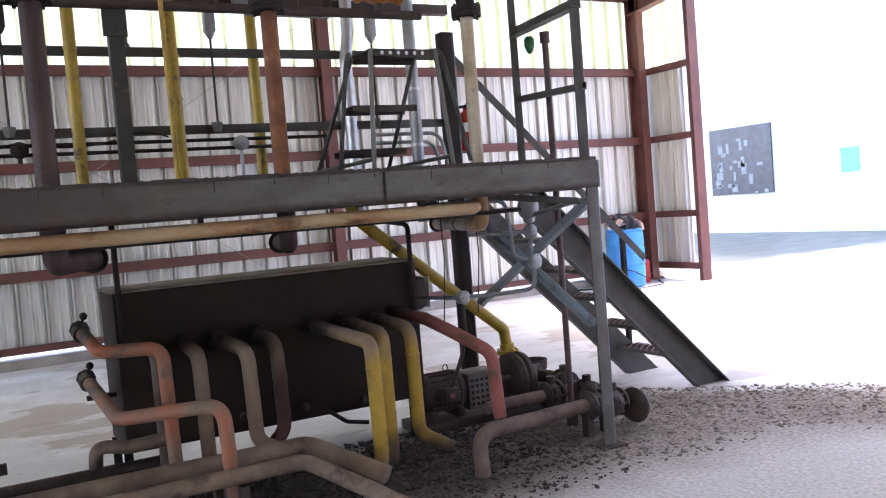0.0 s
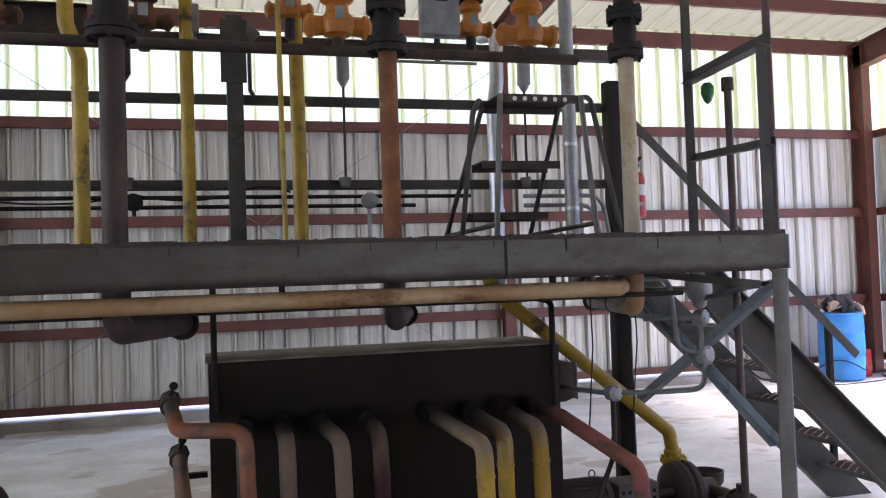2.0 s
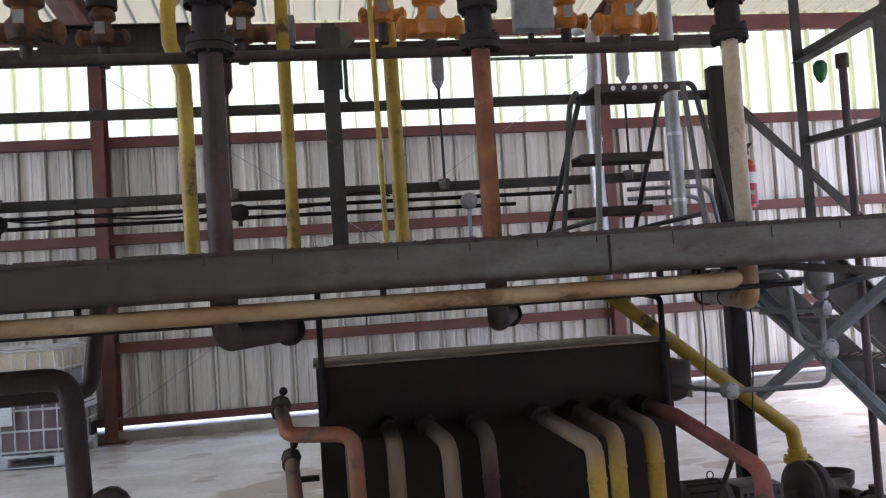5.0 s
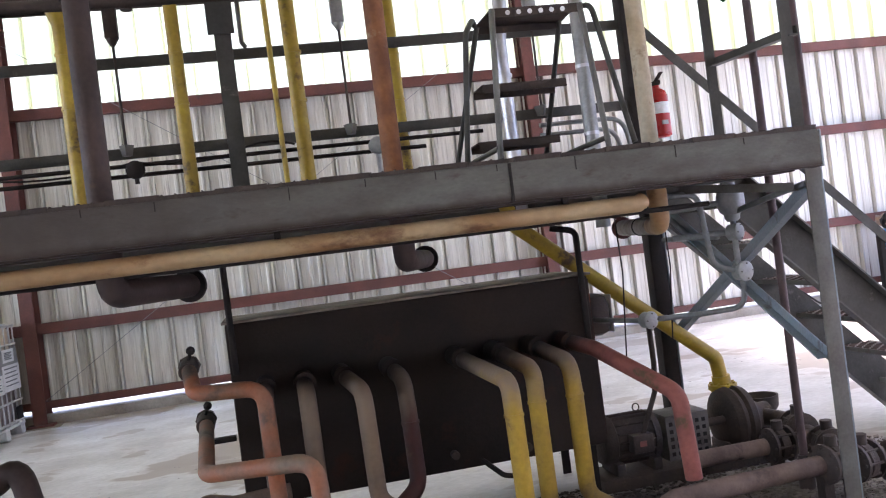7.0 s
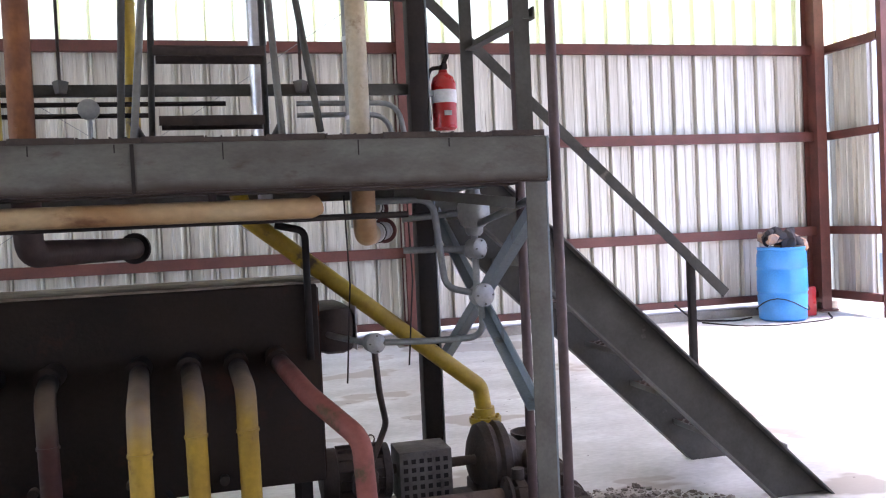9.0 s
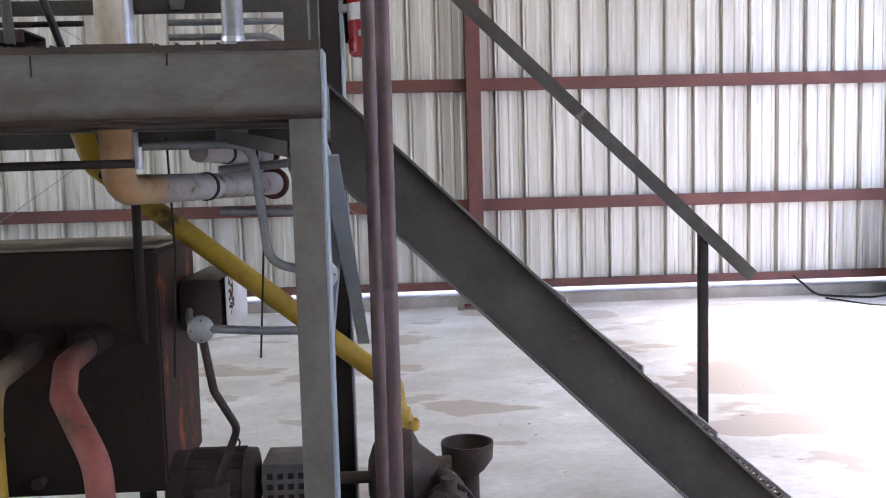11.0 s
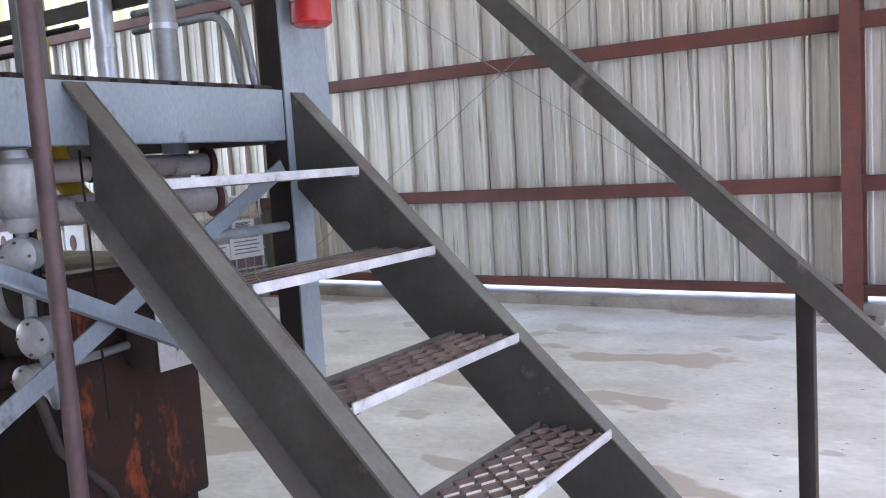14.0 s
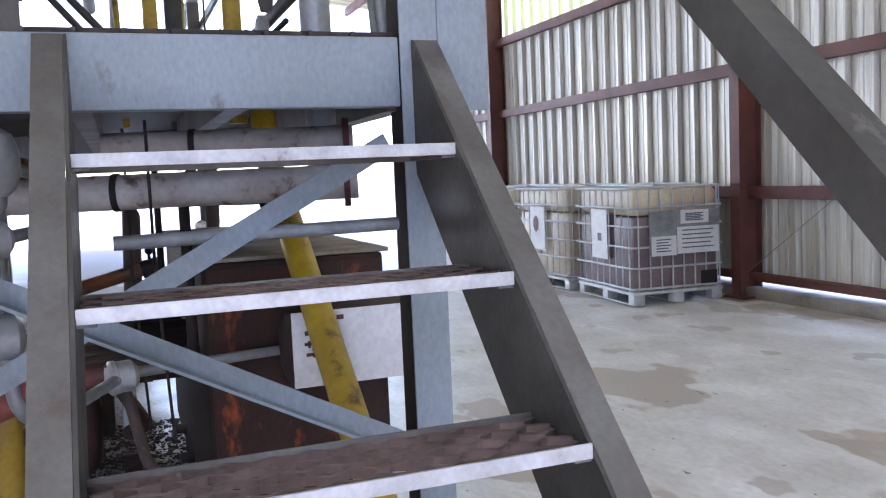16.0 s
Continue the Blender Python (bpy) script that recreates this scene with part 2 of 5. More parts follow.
    pale, pm = n.new("ShaderNodeValToRGB"), n.new("ShaderNodeMix")
    el = pale.color_ramp.elements
    el[0].position, el[0].color = 0.25, (0.46, 0.44, 0.43, 1)
    el[1].position, el[1].color = 0.75, (0.74, 0.72, 0.71, 1)
    li(gr.outputs["Fac"], pale.inputs[0])
    pm.data_type = dmix.data_type = "RGBA"
    li(t.outputs[0], pm.inputs[0])
    li(dirt.outputs[0], pm.inputs[6])
    li(pale.outputs[0], pm.inputs[7])
    li(f.outputs[0], dmix.inputs[0])
    li(clean, dmix.inputs[6])
    li(pm.outputs[2], dmix.inputs[7])

    def layer(under, colour, fac):
        q = n.new("ShaderNodeMix")
        q.data_type = "RGBA"
        li(under, q.inputs[6])
        q.inputs[7].default_value = (*colour, 1)
        li(fac, q.inputs[0])
        return q.outputs[2]

    def ramp(v, lo, hi, top=1.0):
        q = n.new("ShaderNodeMapRange")
        q.inputs["From Min"].default_value, q.inputs["From Max"].default_value, q.inputs["To Max"].default_value = lo, hi, top
        li(v, q.inputs["Value"])
        return q.outputs[0]

    # oil-soaked dirt round the pumps and pipe feet
    dx, dy = arith("MULTIPLY", arith("ADD", sep.outputs["X"], 1.3), 0.55), arith("SUBTRACT", sep.outputs["Y"], 0.45)
    near = arith("SQRT", arith("ADD", arith("MULTIPLY", dx, dx), arith("MULTIPLY", dy, dy)), 0.0)
    oil = ramp(arith("ADD", near, wob), 1.05, 0.45, 0.85)
    ground = layer(dmix.outputs[2], (0.030, 0.023, 0.020), oil)
    yard = ramp(arith("ADD", sep.outputs["Y"], wob), 7.0, 7.2)
    ground = layer(ground, (0.17, 0.16, 0.105), yard)
    li(ground, b.inputs["Base Color"])
    rough = b.inputs["Roughness"].links[0].from_socket
    rx = n.new("ShaderNodeMath")
    rx.operation = "MAXIMUM"
    li(rough, rx.inputs[0])
    li(f.outputs[0], rx.inputs[1])
    li(rx.outputs[0], b.inputs["Roughness"])
    bp = n.new("ShaderNodeBump")
    bp.inputs["Distance"].default_value = 0.012
    li(f.outputs[0], bp.inputs["Strength"])
    li(gr.outputs["Fac"], bp.inputs["Height"])
    li(b.inputs["Normal"].links[0].from_socket, bp.inputs["Normal"])
    li(bp.outputs[0], b.inputs["Normal"])
    return m


FLOOR = floor_material()


def blend_over(m, axis, lo, hi, colour, wobble=0.25):
    """Lays a colour over a material where the coordinate passes from lo to hi, with a ragged edge."""
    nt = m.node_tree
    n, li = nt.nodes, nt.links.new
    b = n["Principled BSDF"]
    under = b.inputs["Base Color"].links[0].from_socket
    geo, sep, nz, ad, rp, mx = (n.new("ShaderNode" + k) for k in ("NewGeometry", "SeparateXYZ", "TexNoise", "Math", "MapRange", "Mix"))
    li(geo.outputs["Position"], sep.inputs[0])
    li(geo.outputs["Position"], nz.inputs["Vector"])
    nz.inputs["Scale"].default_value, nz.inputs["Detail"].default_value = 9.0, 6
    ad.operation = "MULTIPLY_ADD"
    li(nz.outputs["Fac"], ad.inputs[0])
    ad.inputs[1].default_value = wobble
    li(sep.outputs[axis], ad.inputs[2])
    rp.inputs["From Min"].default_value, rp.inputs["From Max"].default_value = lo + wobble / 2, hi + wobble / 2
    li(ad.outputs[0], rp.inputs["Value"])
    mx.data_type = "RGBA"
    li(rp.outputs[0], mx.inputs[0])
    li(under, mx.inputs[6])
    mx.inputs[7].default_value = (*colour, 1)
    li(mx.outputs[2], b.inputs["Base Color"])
    return m


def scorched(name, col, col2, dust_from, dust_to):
    """Painted outlet pipe: dusty above, soot-black towards the tank, darker brown at the foot."""
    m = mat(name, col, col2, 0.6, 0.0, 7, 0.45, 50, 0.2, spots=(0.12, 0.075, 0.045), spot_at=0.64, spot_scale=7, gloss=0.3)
    blend_over(m, "Z", dust_from, dust_to, (0.23, 0.165, 0.115))
    blend_over(m, "Y", 0.54, 0.86, (0.040, 0.031, 0.026))
    return blend_over(m, "Z", 0.30, 0.12, (0.10, 0.07, 0.05))


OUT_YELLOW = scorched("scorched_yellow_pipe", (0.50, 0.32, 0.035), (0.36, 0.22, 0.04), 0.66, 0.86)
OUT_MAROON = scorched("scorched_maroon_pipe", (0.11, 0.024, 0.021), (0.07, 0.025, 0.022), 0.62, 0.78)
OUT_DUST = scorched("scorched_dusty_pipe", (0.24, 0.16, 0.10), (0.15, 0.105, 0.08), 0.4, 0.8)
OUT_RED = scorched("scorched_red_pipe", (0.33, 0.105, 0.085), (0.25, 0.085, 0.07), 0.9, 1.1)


# ---- builders ----
def mesh_of(name, bm, material):
    me = bpy.data.meshes.new(name)
    bm.normal_update()
    bm.to_mesh(me)
    bm.free()
    me.materials.append(material)
    return me


def part(name, bm, material, parent, label="", smooth=True):
    """One mesh under a thing, built in world coordinates."""
    me = mesh_of(name, bm, material)
    if smooth:
        me.shade_smooth()
        me.set_sharp_from_angle(angle=radians(38))
    ob = new(name, me)
    if parent is not None:
        ob.parent = parent
        at = parent.location.copy()
        if parent.parent is not None:
            at = at + parent.parent.location
        if parent.type == "MESH":
            at = Vector((0, 0, 0)) if parent.parent is None else parent.parent.location * 0
        ob.matrix_parent_inverse = Matrix.Translation(-at) if parent.type == "EMPTY" else Matrix()
    if label:
        ob["label"] = label
    return ob


def thing(name, at, label, category, group="", kind=""):
    ob = new(name)
    ob.location = at
    ob.empty_display_size = 0.1
    return tagged(ob, label, category, group, kind)


def solid(name, bm, material, label, category, group="", kind="", smooth=True):
    return tagged(part(name, bm, material, None, "", smooth), label, category, group, kind)


def B():
    return bmesh.new()


def box(bm, x0, x1, y0, y1, z0, z1, bevel=0.0):
    m = Matrix.LocRotScale(((x0 + x1) / 2, (y0 + y1) / 2, (z0 + z1) / 2), None, (abs(x1 - x0), abs(y1 - y0), abs(z1 - z0)))
    r = bmesh.ops.create_cube(bm, size=1, matrix=m)
    if bevel:
        es = list({e for v in r["verts"] for e in v.link_edges})
        bmesh.ops.bevel(bm, geom=es, offset=bevel, segments=2, affect="EDGES", profile=0.5)
    return bm


def rounded(pts, r, n=5):
    """A polyline with its corners turned into bends of radius r."""
    P = [Vector(p) for p in pts]
    out = [P[0]]
    for a, b, c in zip(P, P[1:], P[2:]):
        u, v = (a - b), (c - b)
        lu, lv = u.length, v.length
        u, v = u / lu, v / lv
        ang = u.angle(v)
        if ang > 3.1:
            continue
        d = min(r / math.tan(ang / 2), lu * 0.48, lv * 0.48)
        p0, p1 = b + u * d, b + v * d
        for i in range(n + 1):
            s = i / n
            out.append(p0 * (1 - s) ** 2 + b * (2 * s * (1 - s)) + p1 * s * s)
    out.append(P[-1])
    return out


def sweep(bm, pts, prof, closed=True, up=None):
    """Runs a flat profile (list of (a, b)) along a polyline, capped at both ends."""
    P = [Vector(p) for p in pts]
    rings = []
    t0 = (P[1] - P[0]).normalized()
    ref = Vector(up) if up else (Vector((0, 0, 1)) if abs(t0.z) < 0.9 else Vector((1, 0, 0)))
    u = (ref - t0 * ref.dot(t0)).normalized()
    last = t0
    for i, p in enumerate(P):
        if i == 0:
            t = t0
        elif i == len(P) - 1:
            t = (P[i] - P[i - 1]).normalized()
        else:
            t = ((P[i] - P[i - 1]).normalized() + (P[i + 1] - P[i]).normalized()).normalized()
        u = last.rotation_difference(t) @ u
        u = (u - t * u.dot(t)).normalized()
        w = t.cross(u)
        last = t
        rings.append([bm.verts.new(p + w * a + u * b) for a, b in prof])
    k = len(prof)
    for r0, r1 in zip(rings, rings[1:]):
        for j in range(k):
            bm.faces.new((r0[j], r0[(j + 1) % k], r1[(j + 1) % k], r1[j]))
    bm.faces.new(rings[0][::-1])
    bm.faces.new(rings[-1])
    return bm


def circle(r, n=16):
    return [(r * math.cos(2 * math.pi * i / n), r * math.sin(2 * math.pi * i / n)) for i in range(n)]


def tube(bm, pts, r, bend=None, n=16):
    return sweep(bm, rounded(pts, bend, 6) if bend else pts, circle(r, n))


def cyl(bm, p0, p1, r, r2=None, n=20):
    p0, p1 = Vector(p0), Vector(p1)
    d = p1 - p0
    m = Matrix.Translation((p0 + p1) / 2) @ d.to_track_quat("Z", "Y").to_matrix().to_4x4()
    bmesh.ops.create_cone(bm, cap_ends=True, segments=n, radius1=r, radius2=r if r2 is None else r2, depth=d.length, matrix=m)
    return bm


def flange(bm, p, axis, r, w=0.03, bolts=8):
    """A bolted flange disc round a pipe at p."""
    p, a = Vector(p), Vector(axis).normalized()
    cyl(bm, p - a * w / 2, p + a * w / 2, r)
    q = a.to_track_quat("Z", "Y")
    for i in range(bolts):
        o = q @ Vector((math.cos(i * 2 * math.pi / bolts) * r * 0.82, math.sin(i * 2 * math.pi / bolts) * r * 0.82, 0))
        cyl(bm, p + o - a * (w / 2 + 0.012), p + o + a * (w / 2 + 0.012), 0.009, n=6)
    return bm


def lathe(bm, base, axis, prof, n=24):
    """Turns (distance along the axis, radius) pairs into a body."""
    a = Vector(axis).normalized()
    q = a.to_track_quat("Z", "Y")
    rings = []
    for s, r in prof:
        rings.append([bm.verts.new(Vector(base) + a * s + q @ Vector((r * math.cos(2 * math.pi * i / n), r * math.sin(2 * math.pi * i / n), 0))) for i in range(n)])
    for r0, r1 in zip(rings, rings[1:]):
        for j in range(n):
            bm.faces.new((r0[j], r0[(j + 1) % n], r1[(j + 1) % n], r1[j]))
    bm.faces.new(rings[0][::-1])
    bm.faces.new(rings[-1])
    return bm


def channel(h, f, t=0.008):
    """C profile: web on a=0, flanges towards +a, height along b."""
    return [(0, -h / 2), (f, -h / 2), (f, -h / 2 + t), (t, -h / 2 + t), (t, h / 2 - t), (f, h / 2 - t), (f, h / 2), (0, h / 2)]


def angle_bar(s, t=0.007):
    return [(0, 0), (s, 0), (s, t), (t, t), (t, s), (0, s)]


def ibeam(h, w, t=0.012):
    return [(-w / 2, -h / 2), (w / 2, -h / 2), (w / 2, -h / 2 + t), (t / 2, -h / 2 + t), (t / 2, h / 2 - t), (w / 2, h / 2 - t), (w / 2, h / 2),
            (-w / 2, h / 2), (-w / 2, h / 2 - t), (-t / 2, h / 2 - t), (-t / 2, -h / 2 + t), (-w / 2, -h / 2 + t)]


# ---- setting ----
WALL_Y, WALL_TOP, EAVE = 6.78, 3.49, 4.75
bm = B()
rows = [[bm.verts.new((x, y, z)) for x in (-400, -16, 6.6, 400)] for y, z in ((-400, 0), (2.2, 0), (6.6, 0.1), (400, 0.1))]
for r0, r1 in zip(rows, rows[1:]):
    for j in range(3):
        bm.faces.new((r0[j], r0[j + 1], r1[j + 1], r1[j]))
tagged(part("ground", bm, FLOOR, None), "pale stained concrete floor running into dark gravelly dirt", "floor", kind="structure")

bm = B()
box(bm, -16, 6.6, 6.6, 6.95, 0.05, 0.205, 0.02)
tagged(part("kerb", bm, CONCRETE, None), "low stained concrete kerb under the sheet wall", "kerb", kind="structure")


def sheet_mesh(name, w, z0, z1, material):
    """A ribbed sheet w wide with three trapezoid ribs, 3 mm thick, in the local xz plane."""
    prof = []
    for i in range(3):
        x = i * w / 3
        prof += [(x, 0), (x + 0.085, 0), (x + 0.095, -0.007), (x + 0.115, -0.007), (x + 0.125, 0), (x + 0.185, 0), (x + 0.195, -0.007),
                 (x + 0.215, -0.007), (x + 0.225, 0), (x + w / 3 - 0.064, 0), (x + w / 3 - 0.062, 0.03), (x + w / 3 - 0.048, 0.03),
                 (x + w / 3 - 0.044, -0.055), (x + w / 3 - 0.024, -0.055), (x + w / 3 - 0.018, 0.03), (x + w / 3 - 0.008, 0.03), (x + w / 3 - 0.006, 0)]
    prof.append((w, 0))
    b = bmesh.new()
    rows = [[b.verts.new((x, y, z)) for x, y in prof] for z in (z0, z1)]
    rows += [[b.verts.new((x, y + 0.003, z)) for x, y in prof] for z in (z1, z0)]
    rows.append(rows[0])
    for r0, r1 in zip(rows, rows[1:]):
        for j in range(len(prof) - 1):
            b.faces.new((r0[j], r0[j + 1], r1[j + 1], r1[j]))
    return mesh_of(name, b, material)


SHEET_W = 0.885
low_me, high_me = sheet_mesh("sheet_panel", SHEET_W, 0.285, WALL_TOP, SHEET), sheet_mesh("light_panel", SHEET_W, WALL_TOP - 0.05, EAVE + 0.1, FIBRE)


def wall_of_sheets(name, label, m, count, z_low=True):
    w = tagged(new(name), label, "wall", kind="structure")
    w.matrix_world = m
    for i in range(count):
        for me, nm, dy in ((low_me, "sheet_panel", 0.0), (high_me, "light_panel", 0.012)):
            p = new(nm, me)
            p.parent = w
            p.location = (i * SHEET_W, dy, 0)
    return w


wall_of_sheets("wall_north", "weathered ribbed metal sheet wall with a translucent band above", pose(-15.6, WALL_Y, 0), 25)
wall_of_sheets("wall_east", "short ribbed metal sheet wall beside a wide doorway", pose(6.62, 6.8, 0, 0, 0, -90), 1)


def girt(name, p0, p1, h=0.14, f=0.07):
    b = B()
    sweep(b, [p0, p1], channel(h, -f)[::-1])
    return tagged(part(name, b, REDIRON, None), "red oxide painted steel wall girt", "girt", "wall girts", "structure")


for z in (0.305, 1.13, 2.345, 3.45):
    girt("girt", (-16, 6.645, z), (6.5, 6.645, z), 0.12 if z > 1 else 0.08)
    girt("girt", (6.50, 6.7, z), (6.50, 5.71, z), 0.1)
girt("eave_strut", (-16, 6.72, EAVE - 0.05), (6.6, 6.72, EAVE - 0.05), 0.2)

ROOF_SLOPE = 0.11


def roof_z(y):
    return EAVE + 0.12 + (WALL_Y - y) * ROOF_SLOPE


def column(x, y=6.62):
    t = thing("column", (x, y, 0), "red oxide painted steel building column on a concrete pad", "column", "building columns", "structure")
    b = B()
    sweep(b, [(x, y, 0.12), (x, y, EAVE)], ibeam(0.26, 0.14), up=(0, 1, 0))
    part("shaft", b, REDIRON, t)
    b = B()
    box(b, x - 0.14, x + 0.14, y - 0.17, y + 0.17, 0.10, 0.125)
    part("base_plate", b, REDIRON, t)
    b = B()
    box(b, x - 0.22, x + 0.22, y - 0.25, y + 0.2, 0, 0.10, 0.012)
    part("pad", b, CONCRETE, t, "low concrete footing")
    b = B()
    sweep(b, [(x, y + 0.1, roof_z(y) - 0.35), (x, -6.2, roof_z(-6.2) - 0.35)], ibeam(0.35, 0.18), up=(0, 0, 1))
    part("rafter", b, REDIRON, t)
    return t


for cx in (-10.8, -4.96, 0.93, 6.34):
    column(cx)
for y in (5.6, 4.2, 2.8, 1.4, 0.0, -1.4, -2.8, -4.2, -5.6):
    girt("purlin", (-16, y, roof_z(y) - 0.11), (6.7, y, roof_z(y) - 0.11), 0.16)
b = B()
n_rib = 78
for i in range(n_rib):
    x = -16 + i * 0.295
    for ya in (WALL_Y + 0.15,):
        yb = -6.5
        pr = [(x, 0), (x + 0.24, 0), (x + 0.255, 0.03), (x + 0.28, 0.03), (x + 0.295, 0)]
        top = [[b.verts.new((px, yy, roof_z(yy) + dz + o)) for px, dz in pr] for yy, o in ((ya, 0), (yb, 0), (yb, 0.004), (ya, 0.004))]
        for r0, r1 in zip(top, top[1:] + top[:1]):
            for j in range(len(pr) - 1):
                b.faces.new((r0[j], r0[j + 1], r1[j + 1], r1[j]))
tagged(part("ceiling", b, ROOFLIGHT, None, smooth=False), "pale ribbed roof sheets letting daylight through", "roof", kind="structure")

# doorway in the east: jamb and header
b = B()
box(b, 6.5, 6.68, 5.62, 5.70, 0, 4.9)
tagged(part("door_jamb", b, REDIRON, None), "steel jamb of the wide doorway", "door jamb", kind="structure")
b = B()
box(b, 6.56, 6.62, -6.4, 5.62, 4.7, 5.8)
tagged(part("wall_header", b, SHEET, None), "sheet metal panel over the wide doorway", "wall", kind="structure")
# unseen wall behind the camera, added to keep south light off the platform front
b = B()
box(b, -16, 6.6, -6.62, -6.5, -0.05, 6.4)
tagged(part("wall_south", b, SHEET, None), "plain sheet wall added out of view to block daylight from the south", "wall", kind="structure")

for p0, p1 in (((0.88, 6.60, 0.30), (-4.9, 6.60, 4.2)), ((-4.9, 6.585, 0.36), (0.88, 6.585, 4.2))):
    b = B()
    tube(b, [p0, p1], 0.0035, None, 6)
    tagged(part("bracing_rod", b, CONDUIT, None), "thin steel bracing rod across the wall bay", "bracing rod", "wall bracing", "structure")

# ---- platform ----
BEAM = mat("mottled_grey_beam", (0.155, 0.155, 0.14), (0.10, 0.092, 0.082), 0.55, 0.0, 5, 0.5, 70, 0.12, stretch=(0.7, 1, 1.6), spots=(0.07, 0.045, 0.035), spot_at=0.62, spot_scale=4, gloss=0.3)
# darker and browner towards the west, then along the lower edge
blend_over(BEAM, "X", -1.7, -3.6, (0.062, 0.046, 0.040), 1.2)
blend_over(BEAM, "Z", 1.632, 1.605, (0.05, 0.034, 0.028), 0.04)
DECK = 1.76
X_W = -8.0
plat = thing("platform", (-4, 0.8, 0), "grey painted steel pipe platform on posts with a grating deck", "platform")
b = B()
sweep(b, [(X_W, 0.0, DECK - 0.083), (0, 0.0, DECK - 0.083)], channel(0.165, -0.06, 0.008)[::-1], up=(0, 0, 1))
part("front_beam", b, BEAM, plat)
b = B()
box(b, X_W, -0.09, 0.063, 0.20, DECK - 0.172, DECK - 0.165)
part("bottom_flange", b, IRON, plat, "dark lower beam flange")
b = B()
box(b, X_W, -0.1, 1.50, 1.56, DECK - 0.165, DECK)
part("back_beam", b, GREY, plat)
# east-facing end pieces take the sky-lit grey
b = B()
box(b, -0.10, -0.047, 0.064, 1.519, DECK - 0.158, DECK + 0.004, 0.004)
part("end_beam", b, LITGREY, plat)
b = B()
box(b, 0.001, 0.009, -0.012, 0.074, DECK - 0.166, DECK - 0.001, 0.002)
part("corner_plate", b, LITGREY, plat)
# welded splice and drips on the front beam
b = B()
box(b, -1.436, -1.424, -0.012, -0.0075, DECK - 0.164, DECK - 0.004)
part("splice_weld", b, BLACK, plat)
rnd = random.Random(4)
for i in range(10):
    x = -3.4 + i * 0.33 + rnd.uniform(-0.1, 0.1)
    b = B()
    h = rnd.uniform(0.015, 0.05)
    box(b, x, x + 0.004, -0.0105, -0.0075, DECK - 0.012 - h, DECK - 0.004)
    part("tar_drip", b, BLACK, plat)
# dark plate under the grating
b = B()
box(b, X_W, -0.103, 0.07, 1.495, DECK - 0.014, DECK - 0.003)
part("deck_plate", b, IRON, plat, "dark rust-brown deck plate")
# deck: bearing bars with a scalloped front edge
b = B()
for i in range(160):
    x = X_W + 0.05 * i
    if x < -0.06:
        box(b, x, x + 0.006, 0.005, 1.55 if x > -0.4 else 1.80, DECK + 0.001, DECK + 0.022)
for j in range(18):
    y = 0.01 + j * 0.1
    box(b, X_W, -0.06 if y < 1.5 else -0.4, y, y + 0.008, DECK + 0.006, DECK + 0.018)
part("grating", b, IRON, plat, "dark serrated deck grating")
b = B()
for i in range(40):
    x = X_W + 0.2 * i
    if x < -0.1:
        box(b, x, x + 0.197, 0.0, 0.006, DECK + 0.0005, DECK + 0.016 + 0.006 * (i % 2))
part("toe_edge", b, IRON, plat)
for y in (0.4, 0.8, 1.2):
    b = B()
    box(b, X_W, -0.055, y - 0.03, y + 0.03, DECK - 0.12, DECK - 0.001)
    part("joist", b, GREY, plat)


def post(x, y, z1, s=0.09, m=GREY):
    q = B()
    box(q, x - s / 2, x + s / 2, y - s / 2, y + s / 2, 0, z1, 0.006)
    return part("post", q, m, plat)


# corner post: south face in shaded grey, east face in sky-lit grey
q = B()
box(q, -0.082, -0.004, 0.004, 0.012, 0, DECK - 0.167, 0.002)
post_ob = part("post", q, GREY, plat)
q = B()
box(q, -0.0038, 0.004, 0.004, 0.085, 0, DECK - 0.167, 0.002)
part("flange", q, LITGREY, post_ob)
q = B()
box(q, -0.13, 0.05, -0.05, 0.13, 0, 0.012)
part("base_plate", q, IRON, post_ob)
# back post: shade coloured in as black, with sky-lit strips facing east
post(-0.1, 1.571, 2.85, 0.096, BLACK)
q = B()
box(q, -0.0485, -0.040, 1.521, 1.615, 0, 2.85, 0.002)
part("post", q, LITGREY, plat)
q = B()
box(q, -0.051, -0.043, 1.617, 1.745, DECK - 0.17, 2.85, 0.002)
part("post", q, LITGREY, plat)
post(-5.2, 0.06, DECK - 0.17)
post(-5.2, 1.53, 2.85)
q = B()
box(q, -2.555, -2.47, 1.15, 1.23, DECK - 0.12, 3.05, 0.005)
dark_post = part("post", q, DGREY, plat)
q = B()
box(q, -2.585, -2.45, 1.135, 1.148, 2.68, 3.02, 0.004)
part("head_plate", q, DGREY, dark_post)


def bar(name, p0, p1, prof, m, parent, label="", up=None):
    q = B()
    sweep(q, [p0, p1], prof, up=up)
    return part(name, q, m, parent, label)


FLAT = [(-0.003, -0.03), (0.003, -0.03), (0.003, 0.03), (-0.003, 0.03)]
bar("brace", (-0.02, 0.09, 1.50), (-0.02, 1.58, 0.72), angle_bar(0.05), LITGREY, plat)
bar("brace", (-0.03, 1.49, 1.495), (-0.03, 0.09, 0.735), angle_bar(0.05), LITGREY, plat)
b = B()
tube(b, [(-0.06, 0.86, 1.32), (-0.06, 1.5, 1.325)], 0.016)
part("cross_pipe", b, CONDUIT, plat)
bar("brace", (-0.10, 0.08, 1.50), (-0.42, 0.75, 1.58), angle_bar(0.04), GREY, plat)

